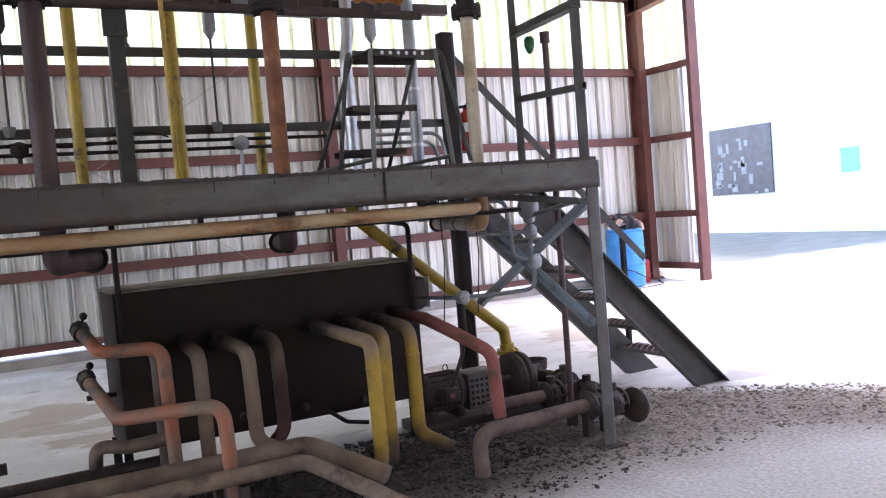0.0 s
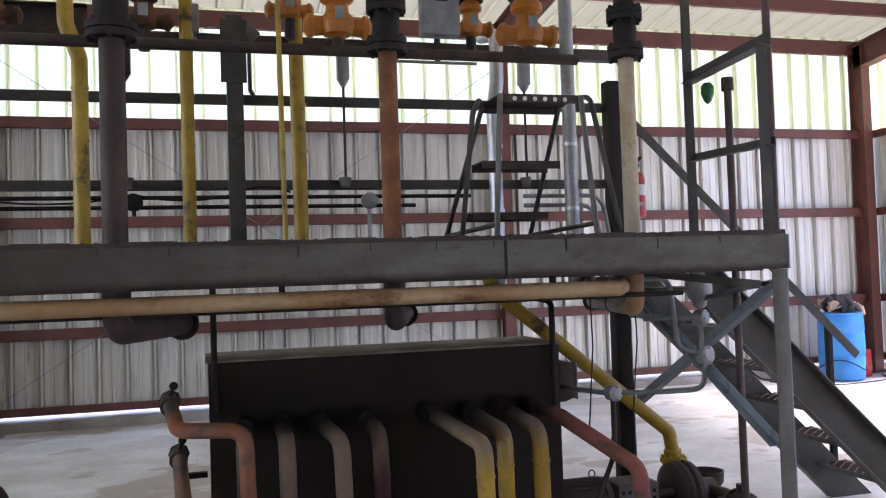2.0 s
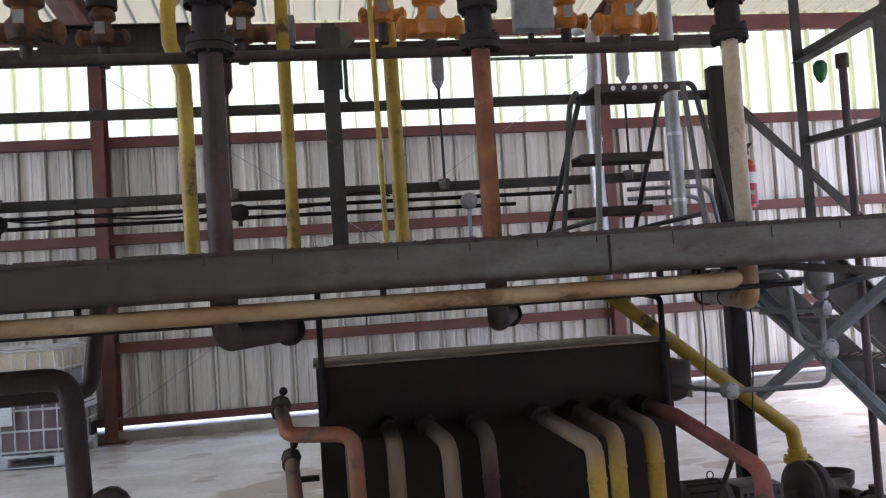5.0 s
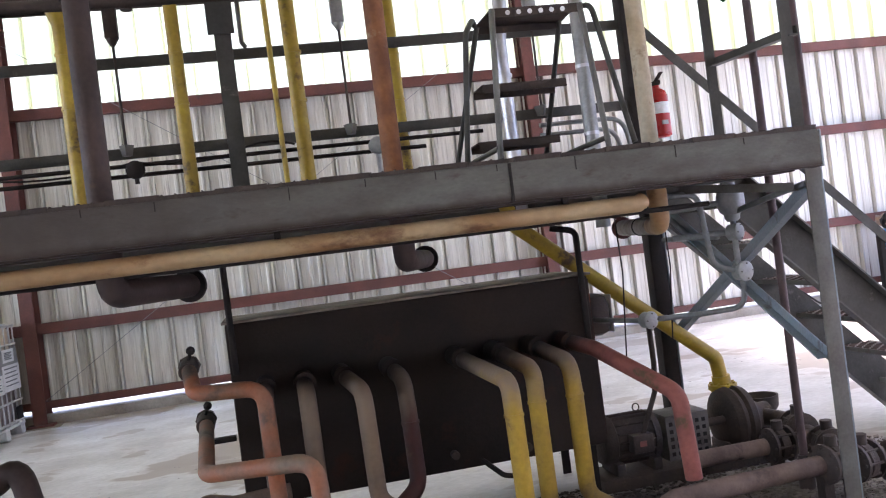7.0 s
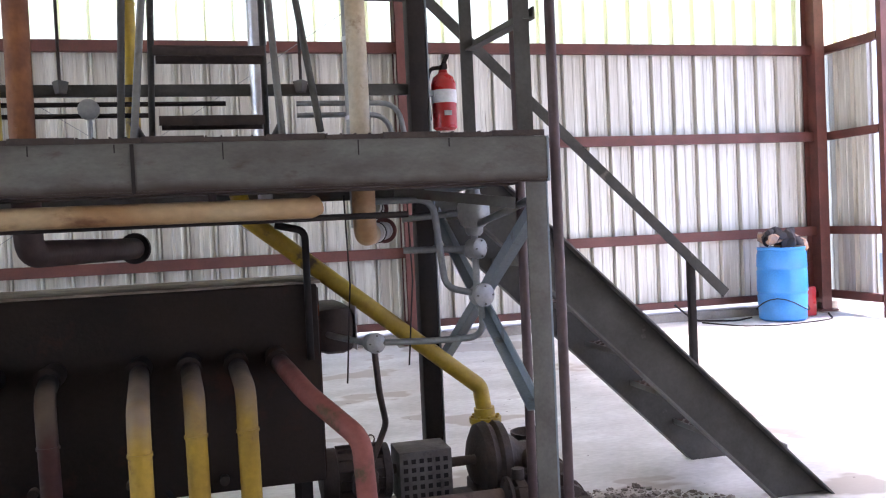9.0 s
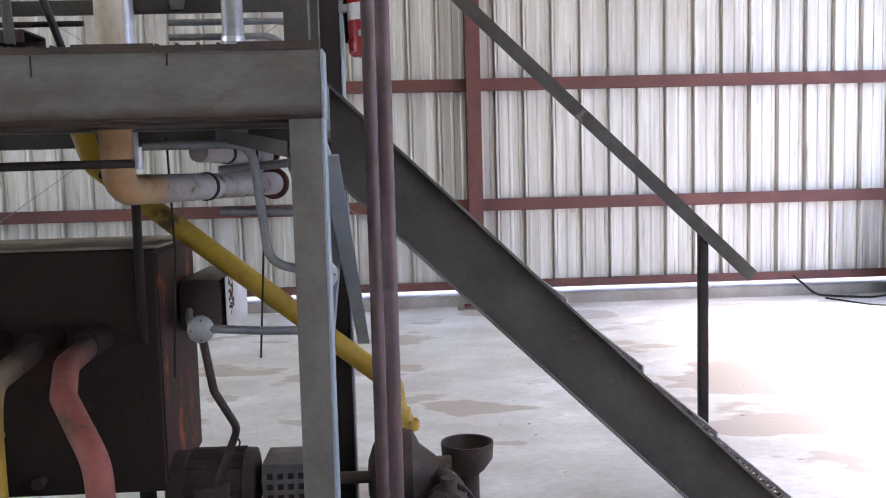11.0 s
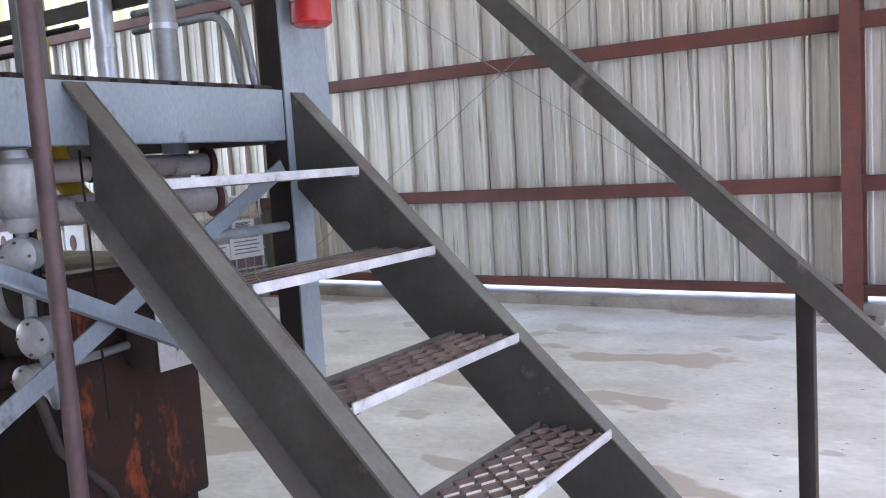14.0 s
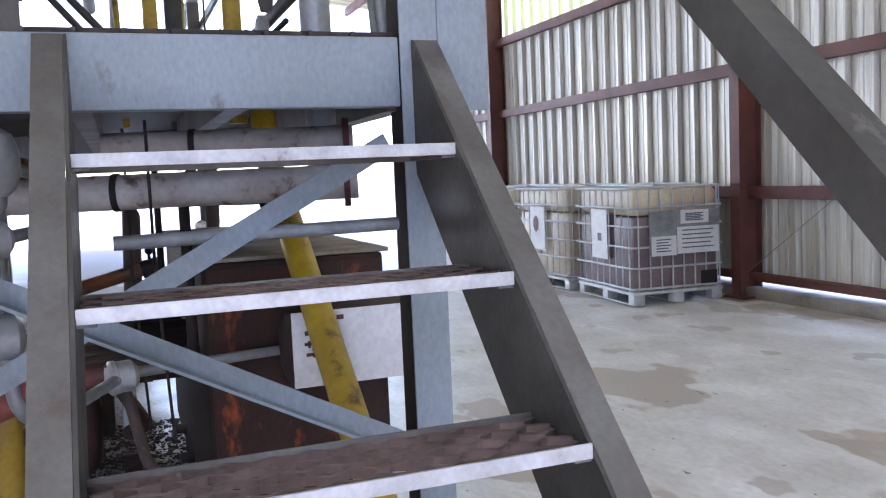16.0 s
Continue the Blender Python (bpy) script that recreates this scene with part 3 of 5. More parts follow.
# rails behind the deck and at its end
for z, r in ((2.18, 0.03), (2.68, 0.03)):
    b = B()
    box(b, X_W, -0.14, 1.575, 1.60, z - r, z + r, 0.004)
    part("guard_rail", b, DGREY, plat)
b = B()
box(b, X_W, -0.05, 1.56, 1.64, 2.99, 3.06, 0.005)
part("header_beam", b, IRON, plat)
b = B()
sweep(b, [(-4.15, 1.66, 3.10), (-3.30, 1.66, 3.10)], channel(0.22, 0.06), up=(0, 0, 1))
part("head_channel", b, IRON, plat)
b = B()
tube(b, [(X_W, 0.95, 2.82), (-0.62, 0.95, 2.82)], 0.03)
part("support_pipe", b, IRON, plat)
b = B()
sweep(b, [(-0.06, 0.66, DECK), (-0.06, 0.66, 3.3)], angle_bar(0.055), up=(0, 1, 0))
part("rail_post", b, DGREY, plat)
b = B()
sweep(b, [(-0.03, 0.04, DECK), (-0.03, 0.04, 2.70)], angle_bar(0.06), up=(0, 1, 0))
part("rail_post", b, DGREY, plat)
for z0, z1, w in ((2.20, 2.19, 0.045), (2.63, 2.68, 0.075)):
    b = B()
    sweep(b, [(-0.05, 0.67, z0), (-0.01, 0.03, z1)], angle_bar(w), up=(0, 0, 1))
    part("end_rail", b, DGREY, plat)
b = B()
lathe(b, (-0.02, 0.58, 2.62), (0, 0, -1), [(0, 0.02), (0.02, 0.035), (0.06, 0.035), (0.10, 0.02), (0.115, 0.004)], 14)
part("lamp_glass", b, GREEN, plat, "green glass lamp globe")

# upright brown pipes at the stair head
for x, y, z1 in ((0.15, 0.28, 3.2), (0.10, 0.57, 2.62)):
    t = thing("riser_pipe", (x, y, 0), "thin brown painted upright pipe beside the stair head", "pipe", "brown riser pipes")
    b = B()
    tube(b, [(x, y, 0.1), (x, y, z1)], 0.021)
    part("pipe", b, BROWNPIPE, t)
    b = B()
    cyl(b, (x, y, 0.0), (x, y, 0.14), 0.04)
    cyl(b, (x, y, 0.14), (x, y, 0.17), 0.03)
    part("foot_coupling", b, IRON, t)
    if z1 < 3:
        b = B()
        cyl(b, (x, y, z1 - 0.04), (x, y, z1 + 0.03), 0.033)
        part("cap", b, IRON, t)

# ---- stairs ----
RISE, RUN = 0.2485, 0.267
stairs = thing("steel_stairs", (0.9, 1.17, 0), "grey steel open stairs with expanded metal treads", "stairs")
S0, S1 = Vector((-0.044, 0, DECK)), Vector((1.775, 0, 0.0))
sd = (S1 - S0).normalized()


def stringer(y, side):
    """A channel cut level at the foot; flanges face away from the treads."""
    dep = 0.225
    top_a, top_b = S0, S1
    low_a, low_b = Vector((-0.044, 0, DECK - dep / abs(sd.x))), Vector((1.775 - dep / abs(sd.z), 0, 0))
    web = [top_a, top_b, low_b, low_a]
    f = side * 0.066
    web_ob = None
    for nm, y0, y1, pts in (("stringer", y, y + side * 0.007, web),
                            ("flange", y + side * 0.008, y + f, [top_a, top_b, top_b - Vector((0.012, 0, 0)), top_a - Vector((0, 0, 0.012))]),
                            ("flange", y + side * 0.008, y + f, [low_a + Vector((0, 0, 0.012)), low_b + Vector((0.012, 0, 0)), low_b, low_a])):
        q = B()
        r0 = [q.verts.new((p.x, y0, p.z)) for p in pts]
        r1 = [q.verts.new((p.x, y1, p.z)) for p in pts]
        q.faces.new(r0)
        q.faces.new(r1[::-1])
        for i in range(4):
            q.faces.new((r0[i], r1[i], r1[(i + 1) % 4], r0[(i + 1) % 4]))
        bmesh.ops.recalc_face_normals(q, faces=q.faces)
        o = part(nm, q, DGREY if web_ob is None else GREY, stairs if web_ob is None else web_ob, smooth=False)
        web_ob = web_ob or o
    return web_ob


stringer(0.80, -1)
stringer(1.548, 1)


def expanded(q, x0, x1, y0, y1, z, pitch=0.034, cell=0.066):
    """Expanded metal: zigzag strands that touch their neighbours at the knots."""
    n_row, n_col = int((x1 - x0) / pitch), int((y1 - y0) / (cell / 2))
    for i in range(n_row):
        xc = x0 + (i + 0.5) * (x1 - x0) / n_row
        pts = []
        for j in range(n_col + 1):
            s = 1 if (i + j) % 2 else -1
            pts.append((xc + s * pitch * 0.46, y0 + (y1 - y0) * j / n_col, z + 0.003 + 0.003 * s))
        sweep(q, pts, [(-0.0042, -0.0065), (0.0042, -0.0065), (0.0042, 0.0065), (-0.0042, 0.0065)], up=(0.25, 0, 1))


for k in range(6):
    xf, z = 0.222 + RUN * k, 1.500 - RISE * k
    tr = B()
    expanded(tr, xf - 0.208, xf - 0.012, 0.805, 1.543, z - 0.012)
    tread = part("tread", tr, MESHSTEEL, stairs, "rusty expanded metal tread")
    q = B()
    box(q, xf - 0.006, xf, 0.801, 1.547, z - 0.022, z + 0.003, 0.001)
    part("nosing", q, NOSING, tread, "worn white front edge")
    for xx in (xf - 0.22,):
        q = B()
        box(q, xx, xx + 0.006, 0.801, 1.547, z - 0.03, z, 0.001)
        part("back_bar", q, GREY, tread)
    for yy in (0.8015, 1.5175):
        q = B()
        box(q, xf - 0.214, xf - 0.006, yy, yy + 0.03, z - 0.028, z - 0.022)
        part("clip", q, GREY, tread)

hand_rail = thing("stair_handrail", (1.5, 1.6, 0.3), "dark angle iron stair handrail on a stub post", "handrail")
b = B()
sweep(b, [(-0.044, 1.562, 2.711), (1.745, 1.562, 0.985)], [(0, 0), (0.058, 0), (0.058, 0.007), (0.007, 0.007), (0.007, 0.058), (0, 0.058)], up=(-0.69, 0, -0.72))
part("rail", b, DGREY, hand_rail)
b = B()
box(b, 1.492, 1.532, 1.572, 1.612, 0.02, 1.19, 0.004)
part("stub_post", b, BLACK, hand_rail)

# ---- fire extinguisher on the back post ----
ext = thing("fire_extinguisher", (0.05, 1.575, 1.96), "red fire extinguisher with white label hung on the black post", "fire extinguisher")
b = B()
lathe(b, (0.05, 1.575, 1.955), (0, 0, 1), [(0, 0.05), (0.012, 0.066), (0.25, 0.067), (0.285, 0.055), (0.31, 0.025), (0.325, 0.022)], 24)
part("cylinder", b, REDPAINT, ext)
b = B()
lathe(b, (0.05, 1.575, 2.10), (0, 0, 1), [(0, 0.0678), (0.07, 0.0685)], 24)
part("label_band", b, WHITE, ext, "white printed label band")
b = B()
box(b, 0.03, 0.07, 1.5, 1.508, 2.03, 2.055)
part("tag", b, GALV, ext)
b = B()
box(b, 0.035, 0.065, 1.53, 1.60, 2.28, 2.31, 0.004)
sweep(b, [(0.05, 1.56, 2.31), (0.05, 1.48, 2.345)], [(-0.012, -0.003), (0.012, -0.003), (0.012, 0.003), (-0.012, 0.003)])
part("valve_handle", b, BLACK, ext)
b = B()
tube(b, [(0.05, 1.60, 2.30), (-0.01, 1.64, 2.30), (-0.03, 1.64, 2.18), (-0.022, 1.62, 2.02)], 0.011, 0.04, 10)
part("hose", b, BLACK, ext)
b = B()
box(b, -0.052, 0.0, 1.55, 1.60, 2.14, 2.17)
part("bracket", b, GALV, ext)

# ---- sooty tank with its outlet pipes ----
FRONT = 1.09
tank = thing("steam_tank", (-1.7, 1.5, 0), "soot-black rectangular steel tank on thin legs", "tank")
b = B()
box(b, -2.685, -0.738, FRONT, 1.66, 0.27, 1.20, 0.012)
part("body", b, SOOT, tank)
b = B()
box(b, -2.70, -0.722, FRONT - 0.012, 1.675, 1.202, 1.215, 0.003)
part("lid", b, LAGGING, tank, "dust-covered tank lid")
for x, y in ((-2.65, 1.12), (-0.80, 1.12), (-2.65, 1.60), (-0.80, 1.60)):
    b = B()
    sweep(b, [(x, y, 0), (x, y, 0.272)], angle_bar(0.05), up=(0, 1, 0))
    part("leg", b, BLACK, tank)
b = B()
box(b, -0.7375, -0.7315, 1.105, 1.65, 0.29, 1.18)
BURNT = mat("burnt_end", (0.035, 0.022, 0.019), (0.06, 0.03, 0.024), 0.7, 0, 4, 0.5, 60, 0.2, stretch=(1, 1.6, 0.7), spots=(0.36, 0.08, 0.03), spot_at=0.61, spot_scale=4.5, gloss=0.2)
part("end_panel", b, BURNT, tank, "burnt end panel with orange heat marks")
b = B()
box(b, -0.5295, -0.524, 1.315, 1.76, 0.84, 1.06, 0.002)
part("patch_plate", b, WHITE, tank, "white painted plate with rust scabs")
rnd = random.Random(8)
for i in range(40):
    b = B()
    y, z = rnd.gauss(1.39, 0.026), rnd.gauss(0.965, 0.045)
    box(b, -0.5235, -0.522, y, y + rnd.uniform(0.006, 0.026), z, z + rnd.uniform(0.005, 0.022))
    part("rust_scab", b, MAROON, tank)
for x, z0 in ((-2.655, 0.95), (-0.785, 0.85)):
    b = B()
    tube(b, [(x, 1.06, z0), (x, 1.06, 1.45), (x - 0.13, 1.10, 1.48)] if x > -1 else [(x, 1.06, z0), (x, 1.06, 1.6)], 0.017, 0.05, 10)
    part("vent_pipe", b, BLACK, tank)
b = B()
box(b, -0.731, -0.53, 1.30, 1.76, 0.825, 1.07, 0.06)
part("burner_housing", b, IRON, tank, "dark rounded burner housing")
for x, z in ((-1.6, 0.36), (-2.0, 0.37), (-1.2, 0.335)):
    b = B()
    cyl(b, (x, FRONT + 0.003, z), (x, FRONT - 0.05, z), 0.022, n=12)
    part("drain_boss", b, IRON, tank)
b = B()
tube(b, [(-1.45, 1.10, 0.30), (-1.38, 0.95, 0.24), (-1.25, 0.9, 0.22)], 0.014, 0.04, 8)
part("drain_pipe", b, BLACK, tank)

OUT_Z = 0.875


def outlet(x, label, sections, r=0.041):
    """A pipe out of the tank front: a coupling, then sections of (points, material)."""
    t = thing("outlet_pipe", (x, 1.1, 0), label, "pipe", "tank outlet pipes")
    q = B()
    cyl(q, (x, FRONT - 0.001, OUT_Z), (x, FRONT - 0.16, OUT_Z), r + 0.010, n=16)
    cyl(q, (x, FRONT - 0.15, OUT_Z), (x, FRONT - 0.19, OUT_Z), r + 0.014, n=12)
    part("coupling", q, SOOT, t)
    for i, (pts, m) in enumerate(sections):
        q = B()
        tube(q, pts, r, 0.10)
        part("pipe", q, m, t)
        if i:
            q = B()
            p = Vector(pts[0])
            cyl(q, p - Vector((0, 0, 0.006)), p + Vector((0, 0, 0.006)), r + 0.004)
            part("weld_ring", q, m, t)
    return t


OUT_Y = FRONT - 0.08
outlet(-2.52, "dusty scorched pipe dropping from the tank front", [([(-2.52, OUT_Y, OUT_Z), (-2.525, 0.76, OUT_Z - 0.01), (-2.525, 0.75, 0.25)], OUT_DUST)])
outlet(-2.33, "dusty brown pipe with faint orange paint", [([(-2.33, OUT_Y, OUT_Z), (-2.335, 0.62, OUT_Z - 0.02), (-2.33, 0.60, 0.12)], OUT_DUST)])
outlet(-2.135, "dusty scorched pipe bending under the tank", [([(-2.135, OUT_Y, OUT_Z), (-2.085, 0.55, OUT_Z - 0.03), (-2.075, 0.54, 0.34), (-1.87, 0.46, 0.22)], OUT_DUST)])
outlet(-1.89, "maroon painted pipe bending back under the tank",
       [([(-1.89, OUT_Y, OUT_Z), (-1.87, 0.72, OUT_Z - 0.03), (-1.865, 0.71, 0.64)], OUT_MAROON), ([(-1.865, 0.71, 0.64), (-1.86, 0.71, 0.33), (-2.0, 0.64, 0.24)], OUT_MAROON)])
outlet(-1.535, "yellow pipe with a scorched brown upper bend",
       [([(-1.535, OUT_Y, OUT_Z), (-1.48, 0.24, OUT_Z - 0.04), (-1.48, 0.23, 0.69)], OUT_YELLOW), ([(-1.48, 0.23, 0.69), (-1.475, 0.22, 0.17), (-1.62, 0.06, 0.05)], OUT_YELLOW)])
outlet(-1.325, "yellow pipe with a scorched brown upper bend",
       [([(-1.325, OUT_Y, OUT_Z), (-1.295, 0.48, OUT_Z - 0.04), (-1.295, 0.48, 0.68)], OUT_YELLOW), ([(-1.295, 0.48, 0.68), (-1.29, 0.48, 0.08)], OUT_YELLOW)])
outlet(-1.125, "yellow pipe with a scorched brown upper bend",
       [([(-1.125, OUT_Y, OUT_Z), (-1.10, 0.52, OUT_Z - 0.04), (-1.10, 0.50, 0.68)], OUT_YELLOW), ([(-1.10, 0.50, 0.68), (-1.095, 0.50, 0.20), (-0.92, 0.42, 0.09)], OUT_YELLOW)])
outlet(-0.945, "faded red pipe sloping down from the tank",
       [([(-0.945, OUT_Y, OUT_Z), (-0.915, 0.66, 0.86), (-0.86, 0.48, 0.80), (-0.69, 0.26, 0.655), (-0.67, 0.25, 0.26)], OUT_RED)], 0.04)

# orange manifold at the tank's west end
mani = thing("orange_manifold", (-2.7, 0.6, 0), "scorched orange steam manifold pipes with ball valves", "manifold", "")
for nm, pts, m in (("upper_pipe", [(-2.87, 0.98, 1.01), (-2.83, 0.66, 0.935), (-2.525, 0.60, 0.925), (-2.51, 0.58, 0.16)], ORANGEPIPE),
                   ("lower_pipe", [(-2.84, 1.20, 0.70), (-2.80, 0.42, 0.62), (-2.35, 0.12, 0.665), (-2.33, 0.11, 0.12)], ORANGEPIPE),
                   ("third_pipe", [(-2.88, 0.95, 0.16), (-2.88, 0.80, 0.42), (-2.72, 0.72, 0.40), (-2.46, 0.70, 0.42)], DUSTPIPE)):
    b = B()
    tube(b, pts, 0.037, 0.09)
    part(nm, b, m, mani)
for vx, y, z in ((-2.875, 1.01, 1.015), (-2.845, 1.23, 0.705)):
    b = B()
    cyl(b, (vx, y - 0.04, z - 0.01), (vx, y + 0.05, z + 0.01), 0.047, n=14)
    cyl(b, (vx, y + 0.05, z + 0.01), (vx, y + 0.075, z + 0.01), 0.055, n=8)
    v = part("ball_valve", b, IRON, mani)
    b = B()
    cyl(b, (vx, y, z + 0.03), (vx + 0.015, y, z + 0.075), 0.008, n=8)
    bmesh.ops.create_uvsphere(b, u_segments=14, v_segments=10, radius=0.022, matrix=Matrix.Translation((vx + 0.02, y, z + 0.09)))
    part("valve_knob", b, BLACK, v, "black ball knob")
b = B()
box(b, -2.86, -2.70, 1.18, 1.23, 0.60, 0.625)
part("bracket", b, BLACK, mani)

# long pipes on the ground
for pts, r, m in (([(-8, 0.06, 0.30), (-1.97, 0.06, 0.31), (-1.60, -0.45, 0.10)], 0.042, DUSTPIPE),
                  ([(-8, 0.36, 0.30), (-1.85, 0.36, 0.31), (-1.55, 0.0, 0.16)], 0.05, DUSTPIPE),
                  ([(-8, 0.62, 0.22), (-2.0, 0.62, 0.22)], 0.05, DUSTPIPE),
                  ([(-8, 0.86, 0.24), (-2.5, 0.86, 0.25)], 0.04, IRON)):
    t = thing("ground_pipe", pts[0], "dusty brown steel pipe running low along the platform", "pipe", "low ground pipes")
    b = B()
    tube(b, pts, r, 0.1)
    part("pipe", b, m, t)
    for x in (-2.3, -3.9, -6.0):
        b = B()
        box(b, x - 0.02, x + 0.02, pts[0][1] - 0.04, pts[0][1] + 0.04, 0, pts[0][2] - r + 0.004)
        part("support", b, IRON, t)

# ---- pump and motor ----
PY = 1.22
pump = thing("pump_set", (-0.2, PY, 0), "greasy iron centrifugal pump and electric motor on a skid", "pump")
b = B()
box(b, -0.80, 0.32, PY - 0.16, PY + 0.16, 0, 0.07, 0.01)
part("skid", b, IRON, pump)
b = B()
lathe(b, (-0.76, PY, 0.25), (1, 0, 0), [(0, 0.06), (0.01, 0.12), (0.03, 0.135), (0.08, 0.135), (0.085, 0.128), (0.30, 0.128), (0.305, 0.138), (0.34, 0.135), (0.36, 0.05)], 26)
motor = part("motor", b, IRON, pump, "dark finned electric motor")
for i in range(16):
    a = i * math.pi / 8
    c, s = math.cos(a), math.sin(a)
    b = B()
    sweep(b, [(-0.67, PY + c * 0.13, 0.25 + s * 0.13), (-0.46, PY + c * 0.13, 0.25 + s * 0.13)], [(-0.004, -0.004), (0.004, -0.004), (0.004, 0.012), (-0.004, 0.012)], up=(0, c, s))
    part("fin", b, IRON, motor)
b = B()
box(b, -0.62, -0.50, PY - 0.20, PY - 0.115, 0.20, 0.30, 0.008)
part("terminal_box", b, IRON, motor)
b = B()
box(b, -0.585, -0.545, PY - 0.203, PY - 0.199, 0.235, 0.265)
part("tag", b, REDPIPE, motor)
b = B()
tube(b, [(-0.50 + 0.02 * math.cos(a), PY, 0.41 + 0.022 * math.sin(a)) for a in [i * math.pi / 6 - 1.57 for i in range(13)]], 0.004, None, 6)
part("lifting_eye", b, IRON, motor)
for x in (-0.70, -0.48):
    b = B()
    box(b, x, x + 0.05, PY - 0.12, PY + 0.12, 0.07, 0.14, 0.006)
    part("foot", b, IRON, motor)
b = B()
box(b, -0.38, -0.12, PY - 0.11, PY + 0.11, 0.345, 0.352, 0.002)
box(b, -0.38, -0.375, PY - 0.11, PY + 0.11, 0.10, 0.345)
box(b, -0.125, -0.12, PY - 0.11, PY + 0.11, 0.10, 0.345)
box(b, -0.375, -0.125, PY - 0.1085, PY - 0.1075, 0.10, 0.345)
guard = part("coupling_guard", b, GUARD, pump, "slotted sheet metal coupling guard")
for i in range(6):
    for j in range(5):
        b = B()
        x, z = -0.362 + i * 0.040, 0.125 + j * 0.042
        box(b, x, x + 0.022, PY - 0.1105, PY - 0.1088, z, z + 0.022)
        part("slot", b, BLACK, guard)
b = B()
cyl(b, (-0.40, PY, 0.25), (0.05, PY, 0.25), 0.025, n=12)
part("shaft", b, IRON, pump)
b = B()
lathe(b, (0.02, PY + 0.08, 0.22), (1, 0, 0), [(0, 0.07), (0.02, 0.13), (0.05, 0.185), (0.09, 0.2), (0.12, 0.185), (0.14, 0.2), (0.18, 0.19), (0.21, 0.13), (0.28, 0.075), (0.34, 0.075)], 28)
tube(b, [(0.15, PY + 0.1, 0.26), (0.15, PY + 0.18, 0.38)], 0.06)
box(b, 0.03, 0.24, PY - 0.02, PY + 0.18, 0.02, 0.12, 0.01)
part("volute", b, IRON, pump)
b = B()
flange(b, (0.15, 1.40, 0.405), (0, 0, 1), 0.085, 0.03)
part("discharge_flange", b, YELLOW, pump, "yellow painted bolted flange")

yp = thing("yellow_discharge_pipe", (0.15, 1.4, 0.42), "chipped yellow pipe sloping from pump to deck", "pipe")
b = B()
tube(b, [(0.15, 1.40, 0.42), (0.13, 1.405, 0.58), (-1.03, 1.36, 1.52), (-1.10, 1.36, 1.74)], 0.043, 0.06)
part("pipe", b, YELLOW, yp)
b = B()
cyl(b, (0.149, 1.40, 0.42), (0.145, 1.40, 0.47), 0.055)
part("collar", b, YELLOW, yp)

bowl = thing("funnel_bowl", (0.44, 1.5, 0.0), "dark open iron bowl on a short stem", "bowl")
b = B()
lathe(b, (0.44, 1.5, 0.14), (0, 0, 1), [(0, 0.04), (0.03, 0.075), (0.08, 0.11), (0.15, 0.115), (0.15, 0.105), (0.09, 0.098), (0.04, 0.06)], 24)
part("bowl", b, IRON, bowl)
b = B()
cyl(b, (0.44, 1.5, 0.0), (0.44, 1.5, 0.15), 0.05)
part("stem", b, IRON, bowl)

suc = thing("suction_piping", (0.1, 0.5, 0), "dusty brown suction pipes with flanged iron valves", "pipe")
for nm, pts, r, m in (("near_pipe", [(-0.93, 0.06, 0.0), (-0.93, 0.08, 0.24), (-0.70, 0.12, 0.235), (0.22, 0.30, 0.20)], 0.045, PINKPIPE),
                      ("far_pipe", [(-0.42, 0.82, 0.17), (0.12, 0.82, 0.17), (0.30, 0.80, 0.18)], 0.045, PINKPIPE),
                      ("cross_pipe", [(0.30, 1.28, 0.22), (0.36, 1.15, 0.21), (0.32, 0.80, 0.18), (0.22, 0.30, 0.18)], 0.05, IRON)):
    b = B()
    tube(b, pts, r, 0.12)
    part(nm, b, m, suc)
for x, y, z, a in ((0.33, 0.95, 0.2, (0.2, 1, 0)), (0.28, 0.62, 0.18, (0.2, 1, 0)), (0.05, 0.265, 0.205, (1, 0.2, 0)), (0.12, 0.82, 0.17, (1, 0, 0)), (0.22, 0.28, 0.18, (1, 0.2, 0))):
    b = B()
    p, ax = Vector((x, y, z)), Vector(a).normalized()
    lathe(b, p - ax * 0.08, ax, [(0, 0.05), (0.02, 0.095), (0.035, 0.095), (0.04, 0.06), (0.06, 0.085), (0.10, 0.085), (0.12, 0.06), (0.125, 0.095), (0.14, 0.095), (0.16, 0.05)], 20)
    cyl(b, p + Vector((0, 0, 0.07)), p + Vector((0, 0, 0.13)), 0.03, n=12)
    v = part("valve", b, IRON, suc, "greasy flanged valve body")
    for i in range(8):
        b = B()
        o = ax.to_track_quat("Z", "Y") @ Vector((0.08 * math.cos(i * 0.785), 0.08 * math.sin(i * 0.785), 0))
        cyl(b, p + o - ax * 0.07, p + o + ax * 0.075, 0.008, n=6)
        part("bolt", b, IRON, v)
b = B()
lathe(b, (0.36, 0.28, 0.13), (0.97, 0.2, 0), [(0, 0.04), (0.02, 0.10), (0.05, 0.12), (0.09, 0.10), (0.11, 0.03)], 20)
part("end_cover", b, IRON, suc)
for x, y, z in ((0.0, 0.27, 0.16), (0.1, 0.82, 0.13)):
    b = B()
    box(b, x - 0.025, x + 0.025, y - 0.03, y + 0.03, 0, z)
    part("prop", b, IRON, suc)

